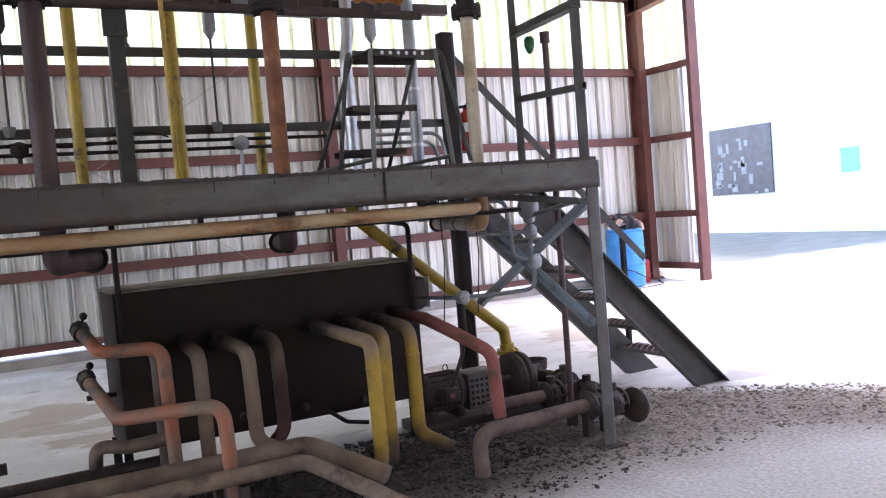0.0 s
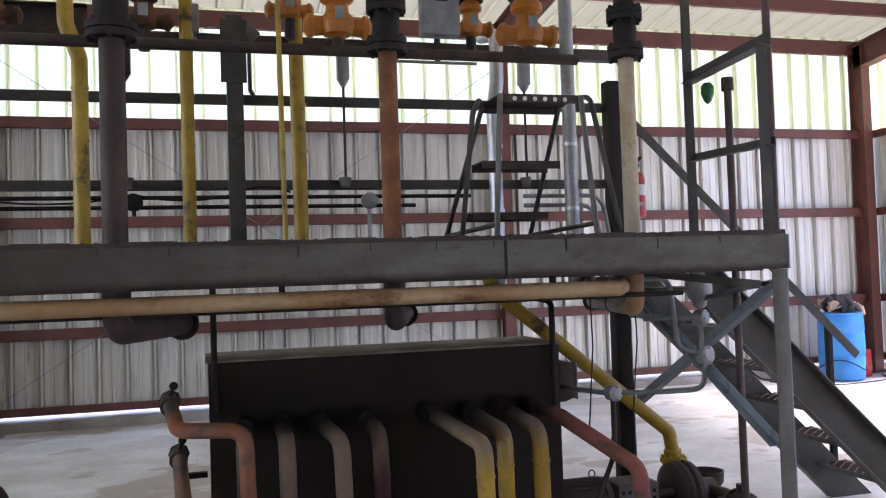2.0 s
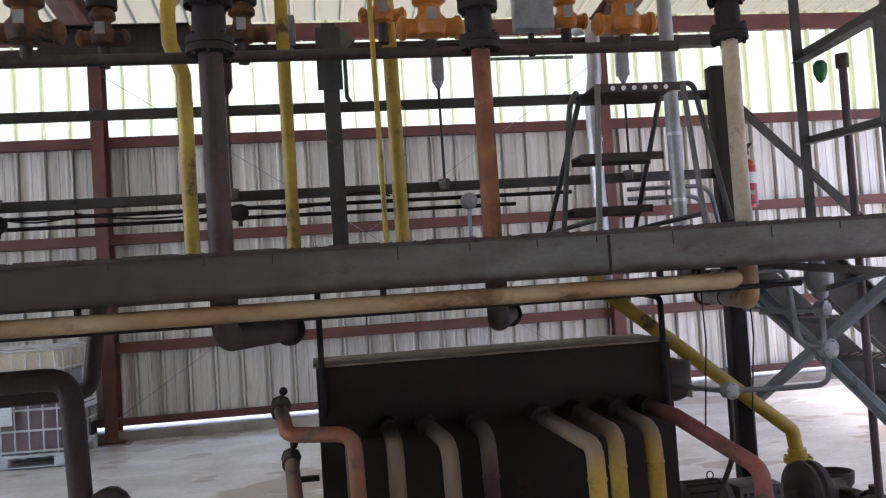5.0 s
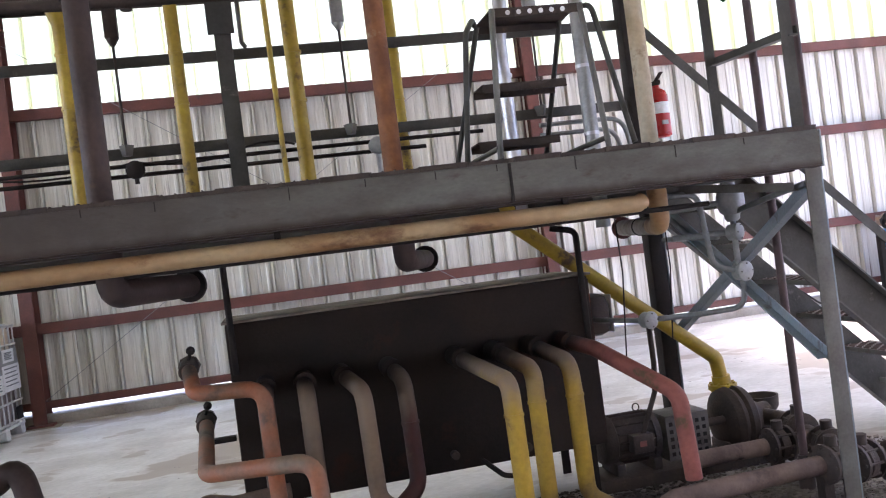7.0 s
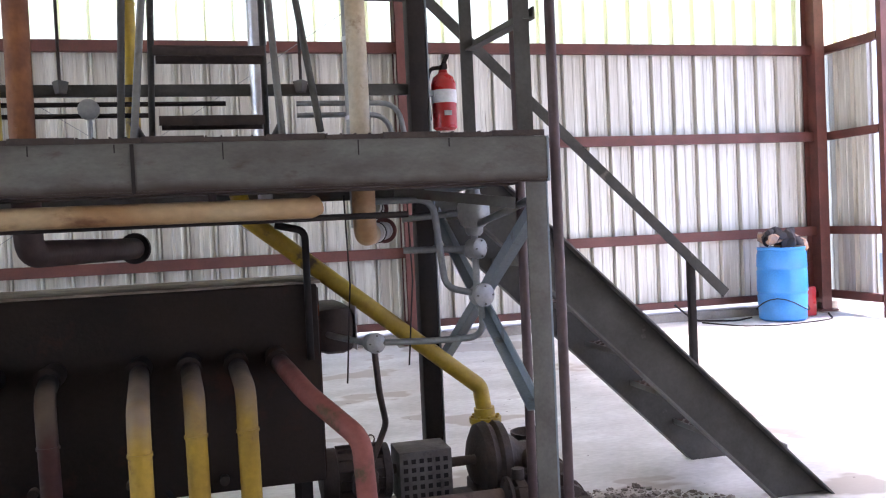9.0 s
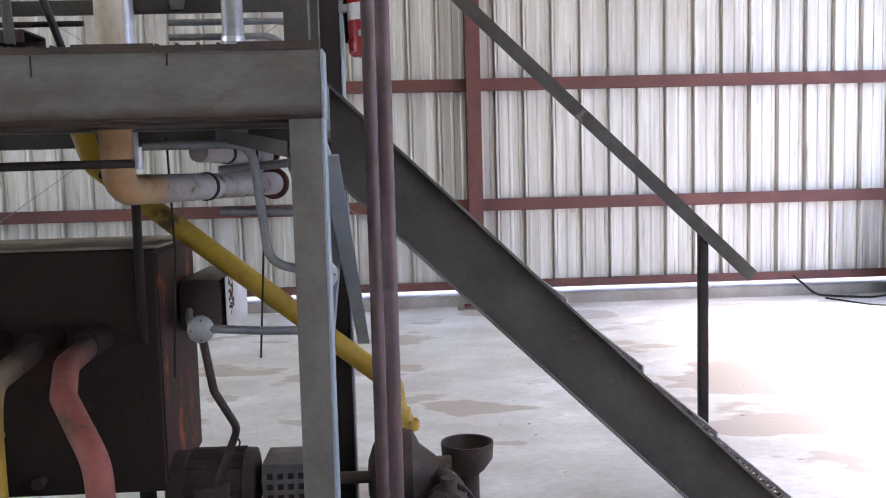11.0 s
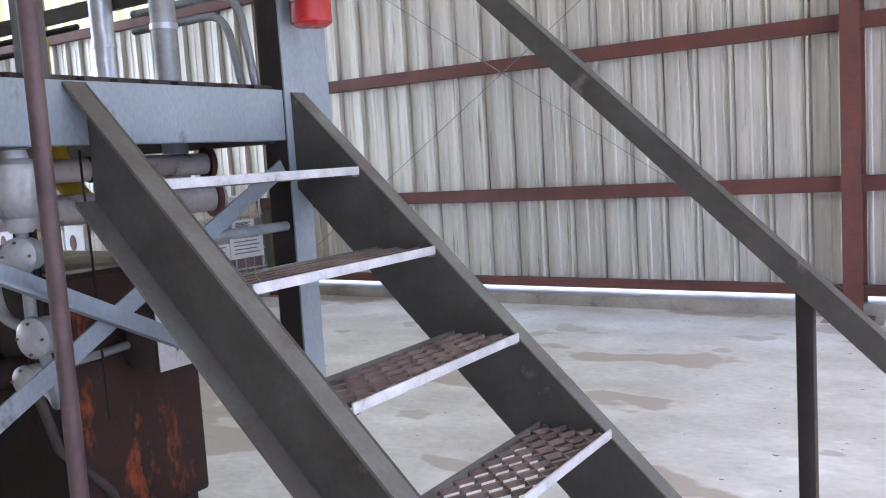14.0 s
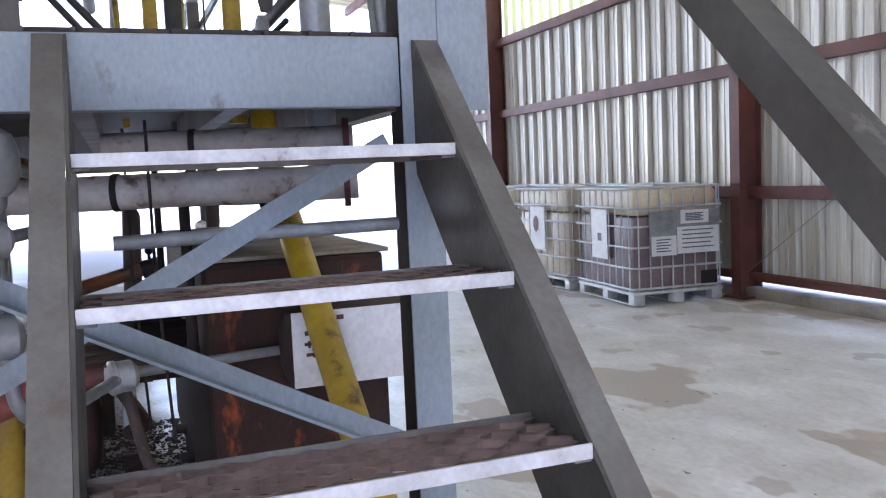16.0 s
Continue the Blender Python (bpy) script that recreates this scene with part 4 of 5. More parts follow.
# ---- conduit and junction boxes ----
con = thing("electrical_conduit", (-0.1, 0.62, 1.14), "grey electrical conduit with round junction boxes", "conduit")
for pts in ([(-0.62, 0.62, 1.56), (-0.28, 0.62, 1.56), (-0.24, 0.62, 1.18), (-0.08, 0.63, 1.137)],
            [(-0.08, 0.63, 1.10), (-0.07, 0.65, 0.95), (-0.28, 0.76, 0.935), (-0.524, 0.853, 0.934)],
            [(-0.524, 0.853, 0.93), (-0.50, 0.90, 0.70), (-0.45, 1.04, 0.52), (-0.55, 1.06, 0.28)],
            [(-0.10, 0.62, 1.48), (-0.10, 0.62, 1.15)], [(-0.40, 0.70, 1.345), (-0.12, 0.63, 1.34)], [(-0.40, 0.70, 1.48), (-0.12, 0.63, 1.50)],
            [(-0.10, 0.62, 1.44), (-0.04, 0.30, 1.50), (-0.05, 0.05, 1.53)], [(-0.55, 0.85, 0.935), (-0.65, 1.2, 0.93), (-0.69, 1.40, 0.93)]):
    b = B()
    tube(b, pts, 0.015, 0.08, 10)
    part("conduit_pipe", b, IRON if pts[-1][2] < 0.5 else CONDUIT, con)
for p, r, ax in (((-0.08, 0.63, 1.137), 0.048, (0.25, -1, 0)), ((-0.524, 0.853, 0.934), 0.043, (0.25, -1, 0)), ((-0.10, 0.62, 1.34), 0.042, (0.6, -1, 0))):
    b = B()
    a = Vector(ax).normalized()
    lathe(b, Vector(p) - a * 0.04, a, [(0, r * 0.6), (0.015, r), (0.055, r), (0.058, r * 1.08), (0.07, r * 1.08), (0.078, r * 0.85), (0.082, r * 0.2)], 18)
    jb = part("junction_box", b, GALV, con, "cast grey round junction box")
    for i in range(4):
        b = B()
        o = a.to_track_quat("Z", "Y") @ Vector((r * 0.8 * math.cos(i * 1.57), r * 0.8 * math.sin(i * 1.57), 0.038))
        cyl(b, Vector(p) + o, Vector(p) + o + a * 0.006, 0.004, n=6)
        part("screw", b, GREY, jb)
b = B()
lathe(b, (-0.10, 0.62, 1.395), (0, 0, 1), [(0, 0.026), (0.015, 0.038), (0.035, 0.040), (0.05, 0.058), (0.085, 0.070), (0.13, 0.070), (0.165, 0.058), (0.18, 0.034), (0.20, 0.030)], 22)
part("explosion_proof_hub", b, GALV, con)
for x, y, z in ((-0.32, 0.95, 0.8), (-0.62, 0.9, 0.75)):
    b = B()
    tube(b, [(x, y, 1.6), (x + 0.01, y, 1.2), (x - 0.02, y + 0.02, z)], 0.004, None, 6)
    part("hanging_wire", b, BLACK, con)

# ---- pipes under and through the deck ----
cp = thing("cream_header_pipe", (-4, 0.06, 1.52), "rust-streaked cream pipe hung under the deck", "pipe")
b = B()
tube(b, [(X_W, 0.06, 1.53), (-0.88, 0.06, 1.53), (-0.86, 0.06, 1.53), (-0.835, 0.075, 1.54)], 0.0365)
part("pipe", b, CREAM, cp)
b = B()
tube(b, [(X_W, 0.12, 1.485), (-0.50, 0.12, 1.495)], 0.012, None, 10)
part("tracer_pipe", b, BLACK, cp)
for x in (-1.2, -2.4, -3.6, -5.0):
    b = B()
    box(b, x, x + 0.025, 0.05, 0.07, 1.56, DECK - 0.164)
    part("hanger", b, BLACK, cp)


def riser(x, y, r, m, label, low, top=4.1, flanges=(2.71, 2.90), foot=None, foot_m=None):
    t = thing("riser_pipe", (x, y, low), label, "pipe", "pipes through the deck")
    q = B()
    tube(q, [(x, y, low), (x, y, top)], r)
    part("pipe", q, m, t)
    for z in flanges:
        q = B()
        for dz in (0.018, -0.018):
            q = B()
            cyl(q, (x, y, z + dz - 0.015), (x, y, z + dz + 0.015), r + 0.05)
            part("flange", q, BLACK, t, "black bolted pipe flange")
        for i in range(8):
            q = B()
            px, py = x + math.cos(i * 0.785) * (r + 0.036), y + math.sin(i * 0.785) * (r + 0.036)
            cyl(q, (px, py, z - 0.046), (px, py, z + 0.046), 0.009, n=6)
            part("bolt", q, BLACK, t)
    if flanges:
        z0, z1 = flanges
        q = B()
        lathe(q, (x, y, z0 + 0.03), (0, 0, 1), [(0, r + 0.012), (0.05, r + 0.02), (z1 - z0 - 0.1, r + 0.02), (z1 - z0 - 0.06, r + 0.012)], 18)
        part("valve_body", q, BLACK, t)
        q = B()
        lathe(q, (x, y, z1 + 0.03), (0, 0, 1), [(0, r + 0.012), (0.25, r + 0.012), (0.26, r + 0.05), (0.29, r + 0.05), (0.3, r + 0.015), (0.5, r + 0.015)], 18)
        part("upper_spool", q, BLACK, t)
    if foot:
        q = B()
        tube(q, foot, r + 0.006, 0.07)
        part("foot_elbow", q, foot_m or m, t)
        if x < -1:
            q = B()
            flange(q, foot[-1], Vector(foot[-1]) - Vector(foot[-2]), r + 0.03, 0.02, 0)
            part("foot_flange", q, BLACK, t)
    return t


riser(-0.62, 0.365, 0.04, WHITEPIPE, "cream-white riser pipe with black flanges", 1.50, foot=[(-0.62, 0.365, 1.60), (-0.62, 0.365, 1.425), (-0.57, 0.55, 1.425)], foot_m=CREAM)
riser(-1.835, 0.425, 0.045, RUST, "rusty orange riser pipe with dark flanges", 1.45, foot=[(-1.835, 0.425, 1.6), (-1.835, 0.425, 1.41), (-1.56, 1.42, 1.40)], foot_m=PURPLE)
riser(-3.035, 0.13, 0.05, PURPLE, "dark brown riser pipe with black flanges", 1.5, flanges=(2.64, 2.84), foot=[(-3.035, 0.13, 1.6), (-3.035, 0.13, 1.43), (-2.80, 0.80, 1.425)], foot_m=PURPLE)
riser(-4.35, 0.30, 0.05, RUST, "rusty riser pipe with black flanges", 1.5)
for x, y, top, r in ((-3.28, 1.12, 2.80, 0.04), (-2.76, 1.23, 3.4, 0.035), (-2.15, 1.42, 3.30, 0.042), (-1.555, 1.66, 3.4, 0.036)):
    t = thing("yellow_riser_pipe", (x, y, DECK), "chipped yellow riser pipe standing behind the deck", "pipe", "yellow riser pipes")
    b = B()
    if x < -3:
        pts = [(x, y, DECK - 0.05), (x, y, 2.78), (x - 0.06, y - 0.02, 2.95), (x - 0.06, y - 0.02, 3.16), (x - 0.06, y + 0.2, 3.25)]
    elif abs(x + 2.15) < 0.01:
        pts = [(x, y, DECK - 0.05), (x, y, 2.6), (x - 0.01, y, 3.28), (x - 0.01, y + 0.22, 3.33)]
    else:
        pts = [(x, y, DECK - 0.05), (x, y, top)]
    tube(b, pts, r, 0.1)
    part("pipe", b, YELLOW, t)
    for z in (2.35, 2.62):
        b = B()
        cyl(b, (x, y, z), (x, y, z + 0.012), r + 0.004)
        part("weld_ring", b, YELLOW, t)
t = thing("thin_yellow_pipe", (-2.29, 0.94, DECK), "thin faded yellow conduit pipe", "pipe")
b = B()
tube(b, [(-2.285, 0.94, DECK - 0.05), (-2.305, 0.90, 3.6)], 0.014, None, 10)
part("pipe", b, YELLOW, t)
for x, y, pts in ((-0.93, 1.52, [(-0.93, 1.52, 1.5), (-0.935, 1.52, 2.62), (-0.905, 1.52, 2.82), (-0.90, 1.52, 3.12), (-0.92, 1.75, 3.16)]), (-0.47, 1.42, [(-0.47, 1.42, 1.45), (-0.47, 1.42, 3.6)])):
    t = thing("silver_riser_pipe", (x, y, 1.5), "silver jacketed pipe rising behind the step stool", "pipe", "silver jacketed pipes")
    b = B()
    tube(b, pts, 0.043, 0.1)
    part("pipe", b, SILVER if x < -0.6 else GALV, t)
    b = B()
    cyl(b, (x, y, 2.4), (x, y, 2.42), 0.047)
    part("jacket_seam", b, SILVER, t)
    b = B()
    cyl(b, (x, y, 2.0), (x, y, 2.02), 0.047)
    part("jacket_seam", b, SILVER, t)
t = thing("loop_conduit", (-0.4, 1.5, 2.2), "bent grey conduit loop beside the rail", "conduit")
for o in (0, 0.06):
    b = B()
    tube(b, [(-0.75, 1.52, 2.10 - o), (-0.22 - o, 1.52, 2.10 - o), (-0.16 - o, 1.52, DECK)], 0.014, 0.12, 10)
    part("conduit_pipe", b, CONDUIT, t)
# tracer pipes along the back rail with round fittings
t = thing("tracer_pipes", (-4, 1.52, 2.08), "thin dark tracer pipes along the back guard rail", "pipe")
for z in (2.105, 2.05):
    b = B()
    tube(b, [(X_W, 1.53, z), (-1.1 if z > 2.08 else -1.45, 1.53, z)], 0.012, None, 10)
    part("pipe", b, BLACK, t)
for x, m in ((-3.06, BLACK), (-1.74, GALV), (-4.35, BLACK)):
    b = B()
    lathe(b, (x, 1.51, 2.075), (0, -1, 0), [(0, 0.03), (0.01, 0.05), (0.04, 0.05), (0.05, 0.03)], 16)
    f = part("fitting", b, m, t)
    b = B()
    cyl(b, (x, 1.50, 2.04), (x, 1.50, 1.86 if m is GALV else 2.0), 0.012, n=10)
    part("stem", b, m, f)

# valve stems that hang from small actuators
for x in (-3.10, -1.87, -0.72, -4.38):
    t = thing("stem_valve", (x, 1.55, 2.2), "thin valve stem rod under a dark gear box", "valve")
    b = B()
    cyl(b, (x, 1.53, 2.2), (x, 1.53, 2.80), 0.008, n=8)
    part("rod", b, IRON, t)
    b = B()
    lathe(b, (x, 1.53, 2.76), (0, 0, 1), [(0, 0.012), (0.03, 0.03), (0.05, 0.03)], 12)
    box(b, x - 0.035, x + 0.035, 1.50, 1.56, 2.80, 2.985, 0.006)
    part("gear_box", b, GALV if x > -2 else IRON, t)
    b = B()
    cyl(b, (x, 1.535, 2.16), (x, 1.535, 2.22), 0.03, 0.045, n=3)
    part("guide", b, GREY, t)


def actuator(x, y, z, s=1.0, paint=None):
    """Orange quarter-turn actuator: flanged bowl, neck and side cylinders."""
    t = thing("valve_actuator", (x, y, z), "orange valve actuator with grimy dark flanges", "valve actuator", "orange actuators")
    q = B()
    lathe(q, (x, y, z - 0.11 * s), (0, 0, 1), [(0, 0.03 * s), (0.02 * s, 0.075 * s), (0.06 * s, 0.09 * s), (0.10 * s, 0.085 * s), (0.13 * s, 0.06 * s), (0.17 * s, 0.055 * s), (0.19 * s, 0.085 * s), (0.22 * s, 0.085 * s), (0.26 * s, 0.06 * s)], 22)
    part("body", q, paint or ORANGE, t)
    for d in (-1, 1):
        q = B()
        lathe(q, (x + d * 0.07 * s, y, z - 0.05 * s), (d, 0, 0), [(0, 0.045 * s), (0.05 * s, 0.05 * s), (0.06 * s, 0.06 * s), (0.08 * s, 0.06 * s), (0.10 * s, 0.03 * s)], 16)
        part("side_cylinder", q, paint or ORANGE, t)
    q = B()
    box(q, x - 0.025, x + 0.025, y - 0.095 * s, y - 0.088 * s, z - 0.035, z + 0.03)
    part("name_plate", q, GALV, t)
    q = B()
    cyl(q, (x, y, z + 0.15 * s), (x, y, z + 0.22 * s), 0.1 * s)
    cyl(q, (x, y, z + 0.22 * s), (x, y, z + 0.5), 0.035)
    part("bonnet", q, BLACK, t)
    q = B()
    cyl(q, (x, y, z - 0.2), (x, y, z - 0.1 * s), 0.03)
    part("stem_foot", q, IRON, t)
    return t


GRIMED = mat("grimed_orange_actuator", (0.20, 0.075, 0.02), (0.07, 0.04, 0.025), 0.6, 0.0, 12, 0.5, 60, 0.2, spots=(0.04, 0.03, 0.025), spot_at=0.55, spot_scale=9, gloss=0.3)
for x, y, z, s, paint in ((-1.985, 0.95, 3.0, 1.05, ORANGE), (-0.915, 0.95, 3.0, 1.05, ORANGE), (-1.15, 1.25, 3.10, 0.8, ORANGE), (-2.20, 1.3, 3.17, 0.8, ORANGE), (-4.0, 0.95, 3.02, 1.1, GRIMED), (-3.70, 1.25, 3.06, 0.8, GRIMED), (-2.97, 1.2, 3.05, 0.85, GRIMED)):
    actuator(x, y, z, s, paint)
cb = thing("control_box", (-1.42, 0.92, 3.06), "grey control box with a small lit display", "control box")
b = B()
box(b, -1.53, -1.32, 0.90, 1.0, 2.92, 3.25, 0.008)
part("cabinet", b, CONDUIT, cb)
b = B()
box(b, -1.46, -1.39, 0.896, 0.899, 3.10, 3.15)
part("display", b, BLACK, cb)
b = B()
box(b, -1.445, -1.41, 0.893, 0.8955, 3.115, 3.135)
part("readout", b, WHITE, cb)
b = B()
box(b, -1.44, -1.41, 1.0, 1.02, 2.80, 3.2)
part("bracket", b, IRON, cb)
for x, z in ((-2.735, 3.11), (-1.66, 3.04)):
    t = thing("pressure_switch", (x, 1.5, z), "grey pressure switch box on the header beam", "switch box")
    b = B()
    box(b, x - 0.045, x + 0.045, 1.46, 1.556, z - 0.07, z + 0.09, 0.008)
    cyl(b, (x, 1.46, z + 0.02), (x, 1.45, z + 0.02), 0.03, n=14)
    part("housing", b, CONDUIT, t)
    b = B()
    tube(b, [(x, 1.5, z - 0.07), (x + 0.03, 1.5, z - 0.12), (x + 0.62, 1.5, z - 0.12)], 0.01, 0.04, 8)
    part("lead", b, CONDUIT, t)
t = thing("diamond_junction_box", (-2.42, 1.4, 3.02), "grey cast junction box above the dark post", "junction box")
b = B()
lathe(b, (-2.42, 1.43, 3.02), (0, -1, 0), [(0, 0.045), (0.01, 0.062), (0.05, 0.062), (0.062, 0.04), (0.066, 0.01)], 4)
part("housing", b, GREY, t)
b = B()
tube(b, [(-2.42, 1.42, 3.0), (-2.42, 1.42, 2.70), (-2.40, 1.44, 2.68)], 0.012, 0.02, 8)
part("drop_lead", b, GREY, t)
t = thing("sagging_cables", (-3.2, 1.5, 2.15), "thin dark cables sagging along the guard rail", "cable")
for x0, x1, z, sag in ((-3.95, -3.06, 2.12, 0.05), (-3.06, -2.52, 2.12, 0.035), (-2.50, -2.20, 2.13, -0.03), (-4.35, -3.95, 2.11, 0.03)):
    b = B()
    tube(b, [(x0 + (x1 - x0) * k / 8, 1.50, z - sag * 4 * (k / 8) * (1 - k / 8)) for k in range(9)], 0.006, None, 6)
    part("cable", b, BLACK, t)
# overhead header and its beam in the dark behind the valves
t = thing("overhead_header_pipe", (-4, 1.0, 3.3), "dark overhead header pipe crossing the valves", "pipe")
b = B()
tube(b, [(X_W, 0.75, 3.32), (-0.62, 0.75, 3.32), (-0.62, 0.40, 3.2)], 0.06, 0.12)
part("pipe", b, IRON, t)
t = thing("drop_pipe", (-3.85, 0.6, 0), "dusty brown drop pipe with elbows", "pipe")
b = B()
tube(b, [(-4.8, 0.95, 1.25), (-3.87, 0.95, 1.26), (-3.83, 0.92, 0.58), (-3.66, 0.88, 0.72), (-3.55, 0.84, 0.25)], 0.056, 0.12)
part("pipe", b, PURPLE, t)
b = B()
tube(b, [(-4.8, 1.45, 1.13), (-3.90, 1.45, 1.14), (-3.83, 1.45, 1.65)], 0.045, 0.1)
part("back_pipe", b, PURPLE, t)

GREYWHITE = mat("stained_white_pipe", (0.50, 0.48, 0.45), (0.34, 0.30, 0.27), 0.6, 0.0, 6, 0.5, 60, 0.15, spots=(0.13, 0.08, 0.055), spot_at=0.61, spot_scale=12, gloss=0.3)
for pts, r in (([(-0.57, 0.55, 1.425), (-0.33, 1.48, 1.43)], 0.046), ([(-0.50, 0.85, 1.545), (-0.36, 1.48, 1.545)], 0.036)):
    t = thing("return_pipe", pts[0], "off-white pipe crossing under the deck end", "pipe", "crossing pipes")
    b = B()
    tube(b, pts, r)
    part("pipe", b, GREYWHITE, t)
    for k in (0.35, 0.97):
        b = B()
        p0, p1 = Vector(pts[0]), Vector(pts[1])
        c, d = p0.lerp(p1, k), (p1 - p0).normalized()
        cyl(b, c - d * 0.008, c + d * 0.008, r + (0.004 if k < 0.5 else 0.02))
        part("band", b, BLACK if k < 0.5 else MAROON, t)

hy = thing("stand_valve", (-3.45, 1.45, 0), "small rusty stand valve with a side pipe", "valve")
b = B()
cyl(b, (-3.45, 1.45, 0), (-3.45, 1.45, 0.22), 0.022)
lathe(b, (-3.45, 1.45, 0.2), (0, 0, 1), [(0, 0.025), (0.02, 0.05), (0.06, 0.05), (0.08, 0.03), (0.13, 0.025)], 16)
part("valve_body", b, IRON, hy)
b = B()
tube(b, [(-3.45, 1.45, 0.32), (-3.50, 1.42, 0.36), (-3.95, 1.35, 0.34)], 0.014, 0.04, 10)
part("lever_pipe", b, BLACK, hy)
b = B()
cyl(b, (-3.38, 1.45, 0.24), (-3.30, 1.45, 0.24), 0.035)
part("outlet", b, IRON, hy)

# ---- rolling step stool on the deck ----
stool = thing("step_stool", (-1.18, 0.5, DECK), "grey tubular steel rolling step stool on the deck", "step stool")
ZT = 2.435
TOP = DECK + 0.024
for x, xb in ((-1.37, -1.43), (-0.97, -0.94)):
    b = B()
    tube(b, [(xb, 0.10, TOP), (x, 0.16, ZT)], 0.013, None, 10)
    part("front_leg", b, GREY, stool)
    b = B()
    tube(b, [(xb, 0.98, TOP), (x, 0.42, ZT)], 0.013, None, 10)
    part("rear_leg", b, DGREY, stool)
    b = B()
    tube(b, [(xb, 0.10, TOP + 0.05), (xb, 0.95, TOP + 0.04)], 0.012, None, 10)
    part("base_tube", b, DGREY, stool)
b = B()
tube(b, [(-0.97, 0.42, ZT), (-0.93, 0.38, ZT + 0.035), (-0.88, 0.25, ZT + 0.02), (-0.80, 0.14, TOP + 0.02)], 0.013, 0.06, 10)
part("side_rail", b, DGREY, stool)
b = B()
tube(b, [(-1.38, 0.42, ZT), (-1.40, 0.38, ZT + 0.02), (-1.46, 0.30, ZT - 0.06), (-1.50, 0.40, TOP + 0.02)], 0.013, 0.06, 10)
part("side_rail", b, DGREY, stool)
for y, z, d in ((0.16, ZT, 0.28), (0.44, 2.165, 0.17), (0.62, 1.925, 0.17)):
    b = B()
    box(b, -1.375, -0.965, y, y + d, z - 0.004, z + 0.004, 0.001)
    box(b, -1.375, -0.965, y, y + 0.005, z - 0.035, z - 0.004)
    box(b, -1.375, -0.965, y + d - 0.005, y + d, z - 0.035, z - 0.004)
    st = part("step", b, IRON, stool, "dark slotted steel step")
    if d > 0.2:
        for i in range(6):
            b = B()
            cyl(b, (-1.30 + i * 0.05, y - 0.001, z - 0.018), (-1.30 + i * 0.05, y - 0.002, z - 0.018), 0.011, n=12)
            part("grip_hole", b, WHITE, st)
for x in (-1.42, -0.95):
    b = B()
    cyl(b, (x - 0.01, 0.98, TOP + 0.018), (x + 0.01, 0.98, TOP + 0.018), 0.018, n=14)
    part("caster", b, BLACK, stool)

# ---- blue drum with rags ----
DX, DY, DZ = 5.45, 6.17, 0.09
drum = thing("plastic_drum", (DX, DY, DZ), "blue plastic drum by the corner column", "drum")
b = B()
lathe(b, (DX, DY, DZ), (0, 0, 1), [(0, 0.25), (0.02, 0.275), (0.30, 0.29), (0.31, 0.283), (0.34, 0.283), (0.35, 0.292), (0.60, 0.29), (0.61, 0.283), (0.64, 0.283), (0.65, 0.29), (0.80, 0.285), (0.85, 0.27), (0.86, 0.28), (0.885, 0.28), (0.885, 0.26), (0.87, 0.1)], 32)
part("shell", b, BLUE, drum)
b = B()
tube(b, [(DX + 0.302 * math.cos(a), DY + 0.302 * math.sin(a), DZ + 0.2 + 0.08 * math.sin(2 * a)) for a in [i * 0.3 for i in range(22)]], 0.007, None, 6)
part("strap", b, BLACK, drum)


def heap(q, cx, cy, cz, r, n, seed):
    g = random.Random(seed)
    for _ in range(n):
        m = Matrix.LocRotScale((cx + g.uniform(-r, r), cy + g.uniform(-r, r), cz + g.uniform(0, r * 0.7)),
                               Euler((g.uniform(0, 6), g.uniform(0, 6), g.uniform(0, 6))), (g.uniform(0.05, 0.12), g.uniform(0.05, 0.12), g.uniform(0.03, 0.06)))
        vs = bmesh.ops.create_icosphere(q, subdivisions=2, radius=1, matrix=m)["verts"]
        for v in vs:
            v.co += noise.noise_vector(v.co * 14) * 0.035


b = B()
heap(b, DX, DY, DZ + 0.93, 0.16, 12, 3)
solid("black_rags", b, RAG, "heap of black plastic rags on the blue drum", "rags")
b = B()
heap(b, DX + 0.02, DY, DZ + 0.885, 0.22, 9, 5)
solid("tan_rags", b, RAG2, "tan crumpled rags under the black heap", "rags")
b = B()
box(b, 5.80, 5.96, 6.2, 6.36, 0.095, 0.46, 0.02)
cyl(b, (5.86, 6.28, 0.46), (5.86, 6.28, 0.50), 0.03)
solid("red_can", b, REDPAINT, "red metal can beside the blue drum", "can")
b = B()
tube(b, [(4.45, 6.35, 0.1), (4.7, 5.9, 0.085), (5.1, 5.75, 0.082), (5.6, 5.80, 0.083), (5.95, 5.9, 0.085), (6.2, 6.3, 0.1)], 0.012, 0.3, 8)
solid("floor_hose", b, BLACK, "thin black hose lying round the drum", "hose")
b = B()
tube(b, [(4.2, 6.55, 0.32), (4.4, 6.45, 0.12), (4.9, 6.3, 0.10), (5.2, 6.45, 0.10)], 0.012, 0.2, 8)
solid("floor_cable", b, BLACK, "dark cable trailing along the kerb", "cable")

# ---- caged totes ----


CAGE = mat("zinc_cage", (0.60, 0.61, 0.62), (0.46, 0.47, 0.48), 0.45, 0.15, 8, 0.5, 60, 0.06)


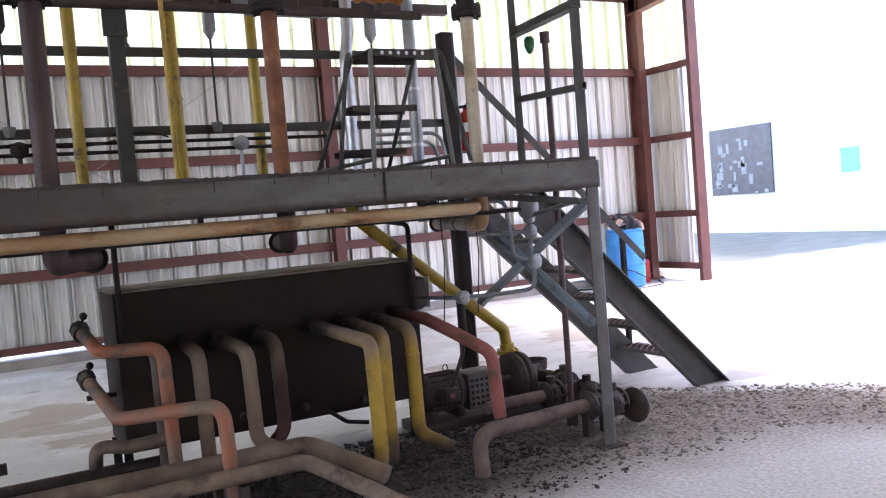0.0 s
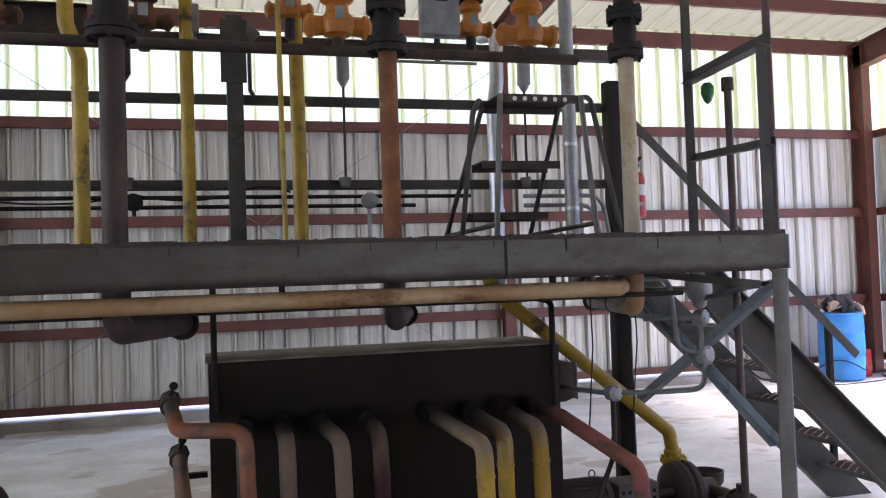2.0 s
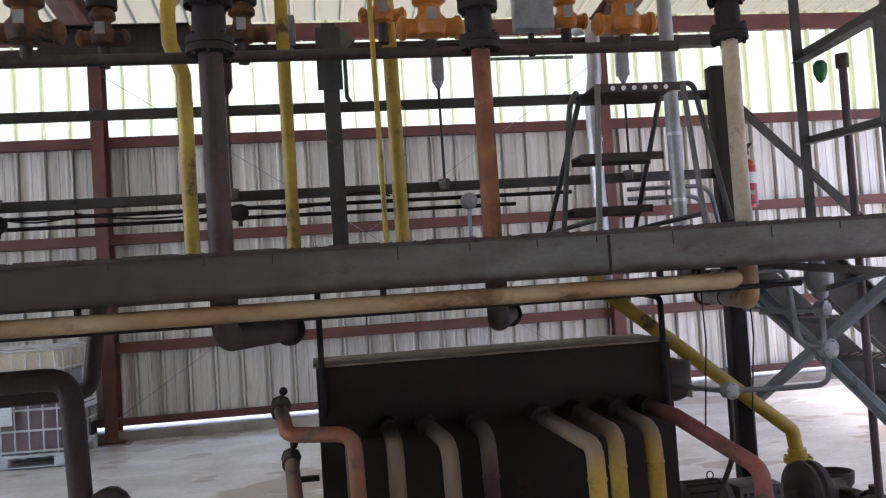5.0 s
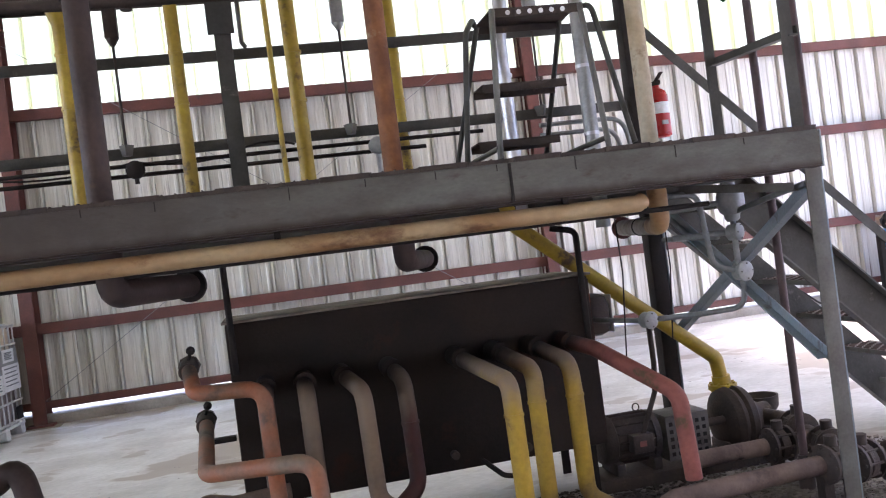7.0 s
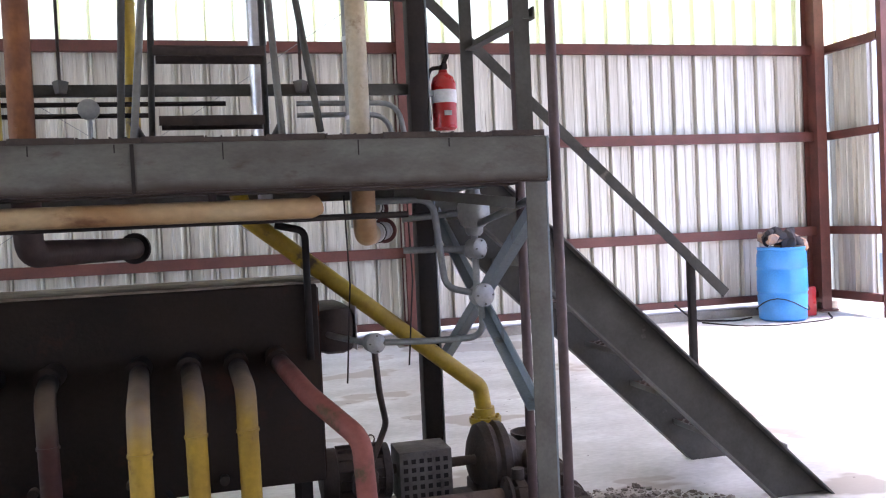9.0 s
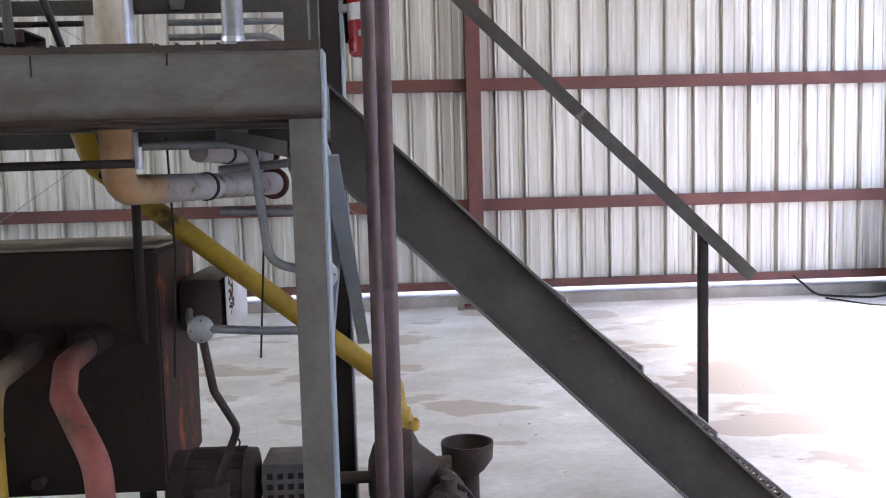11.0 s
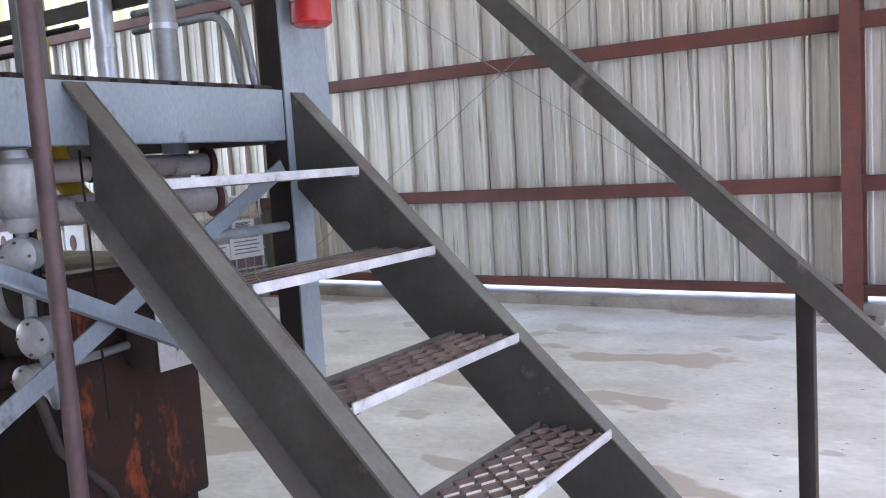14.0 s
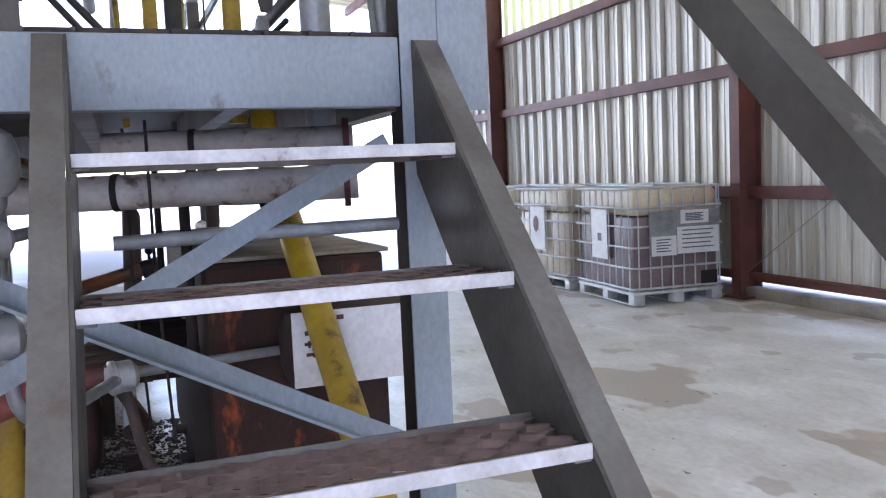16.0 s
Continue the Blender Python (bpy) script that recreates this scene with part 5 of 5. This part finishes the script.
def tote(x, y, label, turn, dark):
    """Intermediate bulk container: pallet feet, tube cage, moulded tank with a liquid level, labels and top bars."""
    t = thing("caged_tote", (0, 0, 0), label, "tote", "caged totes")
    W, D = 0.6, 0.5
    q = B()
    box(q, -W, W, -D, D, 0.10, 0.13, 0.004)
    pal = part("pallet", q, CAGE, t)
    for px in (-W + 0.06, 0, W - 0.06):
        for py in (-D + 0.07, 0, D - 0.07):
            q = B()
            box(q, px - 0.055, px + 0.055, py - 0.06, py + 0.06, 0.012, 0.10, 0.006)
            part("foot", q, CAGE, pal)
    for py in (-D + 0.07, 0, D - 0.07):
        q = B()
        box(q, -W, W, py - 0.05, py + 0.05, 0, 0.011)
        part("runner", q, CAGE, pal)
    q = B()
    box(q, -W + 0.035, W - 0.035, -D + 0.035, D - 0.035, 0.135, 0.86, 0.05)
    part("liquid_tank", q, TOTEDARK if dark else PLASTIC, t, "brown-stained lower tank" if dark else "")
    q = B()
    box(q, -W + 0.03, W - 0.03, -D + 0.03, D - 0.03, 0.862, 1.12, 0.06)
    cyl(q, (0, 0, 1.12), (0, 0, 1.16), 0.09)
    part("upper_tank", q, PLASTIC, t)
    for z in (0.16, 0.36, 0.56, 0.76, 0.94, 1.13):
        q = B()
        tube(q, [(-W, -D, z), (W, -D, z), (W, D, z), (-W, D, z), (-W, -D, z)], 0.011, 0.05, 8)
        part("cage_hoop", q, CAGE, t)
    for i in range(9):
        for s in (-1, 1):
            q = B()
            px = -W + 0.06 + i * (2 * W - 0.12) / 8
            tube(q, [(px, s * D, 0.13), (px, s * D, 1.13)], 0.008, None, 8)
            part("cage_bar", q, CAGE, t)
            if i < 8:
                q = B()
                py = -D + 0.07 + i * (2 * D - 0.14) / 7
                tube(q, [(s * W, py, 0.13), (s * W, py, 1.13)], 0.008, None, 8)
                part("cage_bar", q, CAGE, t)
    for py in (-0.25, 0.25):
        q = B()
        tube(q, [(-W, py, 1.15), (W, py, 1.15)], 0.011, None, 8)
        part("top_bar", q, CAGE, t)
    q = B()
    box(q, -0.22, 0.12, -D - 0.016, -D - 0.012, 0.42, 0.92)
    pl = part("side_plate", q, WHITE, t, "white metal identification plate")
    q = B()
    if dark:
        box(q, -0.08, 0.0, -D - 0.019, -D - 0.0165, 0.60, 0.68)
        part("mark", q, INK, pl)
    else:
        bmesh.ops.create_icosphere(q, subdivisions=2, radius=0.08, matrix=Matrix.LocRotScale((-0.08, -D - 0.02, 0.72), None, (0.8, 0.05, 1.2)))
        part("mark", q, MAROON, pl)
    if dark:
        q = B()
        box(q, W + 0.012, W + 0.016, -0.32, 0.44, 0.48, 0.90)
        pl = part("end_plate", q, CONDUIT, t, "grey metal end plate")
        for y0, y1, z0, z1 in ((-0.02, 0.44, 0.48, 0.74), (-0.30, -0.03, 0.47, 0.66), (0.02, 0.33, 0.77, 0.90)):
            q = B()
            box(q, W + 0.018, W + 0.021, y0, y1, z0, z1)
            lab = part("paper_label", q, WHITE, pl, "white printed paper label")
            q = B()
            for k in range(5):
                zz = z1 - 0.04 - k * (z1 - z0 - 0.05) / 5
                box(q, W + 0.022, W + 0.0235, y0 + 0.05, y1 - 0.06 - 0.03 * (k % 2), zz, zz + 0.012)
            part("print_line", q, INK, lab)
        q = B()
        box(q, W + 0.012, W + 0.016, 0.24, 0.42, 0.17, 0.30)
        part("lower_plate", q, BLACK, t)
    t.matrix_world = pose(x, y, 0.09, 0, 0, turn)
    return t


tote(-5.72, 5.98, "steel caged tote of brown liquid with paper labels", -4, True)
tote(-7.15, 5.98, "steel caged translucent tote with a red-stained plate", 2, False)
tote(-8.55, 5.95, "steel caged translucent tote standing by the wall", 2, False)

# ---- gravel and debris round the pumps ----
g = random.Random(11)
verts, faces = [], []
base = [(a, c, d) for a in (-1, 1) for c in (-1, 1) for d in (-1, 1)]
quad = [(0, 1, 3, 2), (4, 6, 7, 5), (0, 4, 5, 1), (2, 3, 7, 6), (0, 2, 6, 4), (1, 5, 7, 3)]
while len(verts) < 8 * 14000:
    x, y = g.uniform(-3.6, 2.3), g.uniform(-0.9, 1.25)
    dd = 1.15 - 0.9 * max(0, x - 0.9) - y
    if dd < -0.1 or dd > g.uniform(0.5, 1.7) or g.random() < 0.55 * min(1.0, max(0.0, (x - 0.5) / 0.9)):
        continue
    s = g.choice((0.004, 0.005, 0.006, 0.007, 0.009, 0.011, 0.016)) * g.uniform(0.7, 1.4)
    m = Matrix.LocRotScale((x, y, s * 0.25), Euler((g.uniform(-0.4, 0.4), g.uniform(-0.4, 0.4), g.uniform(0, 6))), (s * g.uniform(0.6, 1.2), s * 0.8, s * g.uniform(0.25, 0.55)))
    o = len(verts)
    verts += [tuple(m @ (Vector(p) * g.uniform(0.55, 1.0))) for p in base]
    faces += [tuple(o + i for i in f) for f in quad]
me = bpy.data.meshes.new("gravel")
me.from_pydata(verts, [], faces)
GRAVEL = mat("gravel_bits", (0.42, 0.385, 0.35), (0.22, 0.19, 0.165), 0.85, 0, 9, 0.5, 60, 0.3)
blend_over(GRAVEL, "X", 0.35, -0.45, (0.05, 0.04, 0.035), 0.9)
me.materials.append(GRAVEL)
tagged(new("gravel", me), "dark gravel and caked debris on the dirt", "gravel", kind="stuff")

# ---- outside the doorway ----
bld = thing("white_building", (16, 8, 0), "white rendered building across the yard", "building")
b = B()
box(b, 16, 24, -30, 42, -0.05, 8.5)
part("wall", b, BUILDING, bld)
b = B()
box(b, 15.95, 15.995, 12.2, 14.4, 1.2, 3.1)
w = part("window", b, DARKGLASS, bld, "dark window with clutter behind")
rr = random.Random(2)
for i in range(24):
    b = B()
    y, z = rr.uniform(12.3, 14.1), rr.uniform(1.15, 2.7)
    box(b, 15.94, 15.948, y, y + rr.uniform(0.03, 0.25), z, z + rr.uniform(0.03, 0.3))
    part("shelf_item", b, CONDUIT, w)
b = B()
box(b, 15.96, 15.995, 9.6, 10.1, 1.6, 2.2)
SIGN = mat("cyan_sign", (0.25, 0.75, 0.80), (0.2, 0.68, 0.74), 0.6)
part("wall_sign", b, SIGN, bld, "small cyan wall sign")
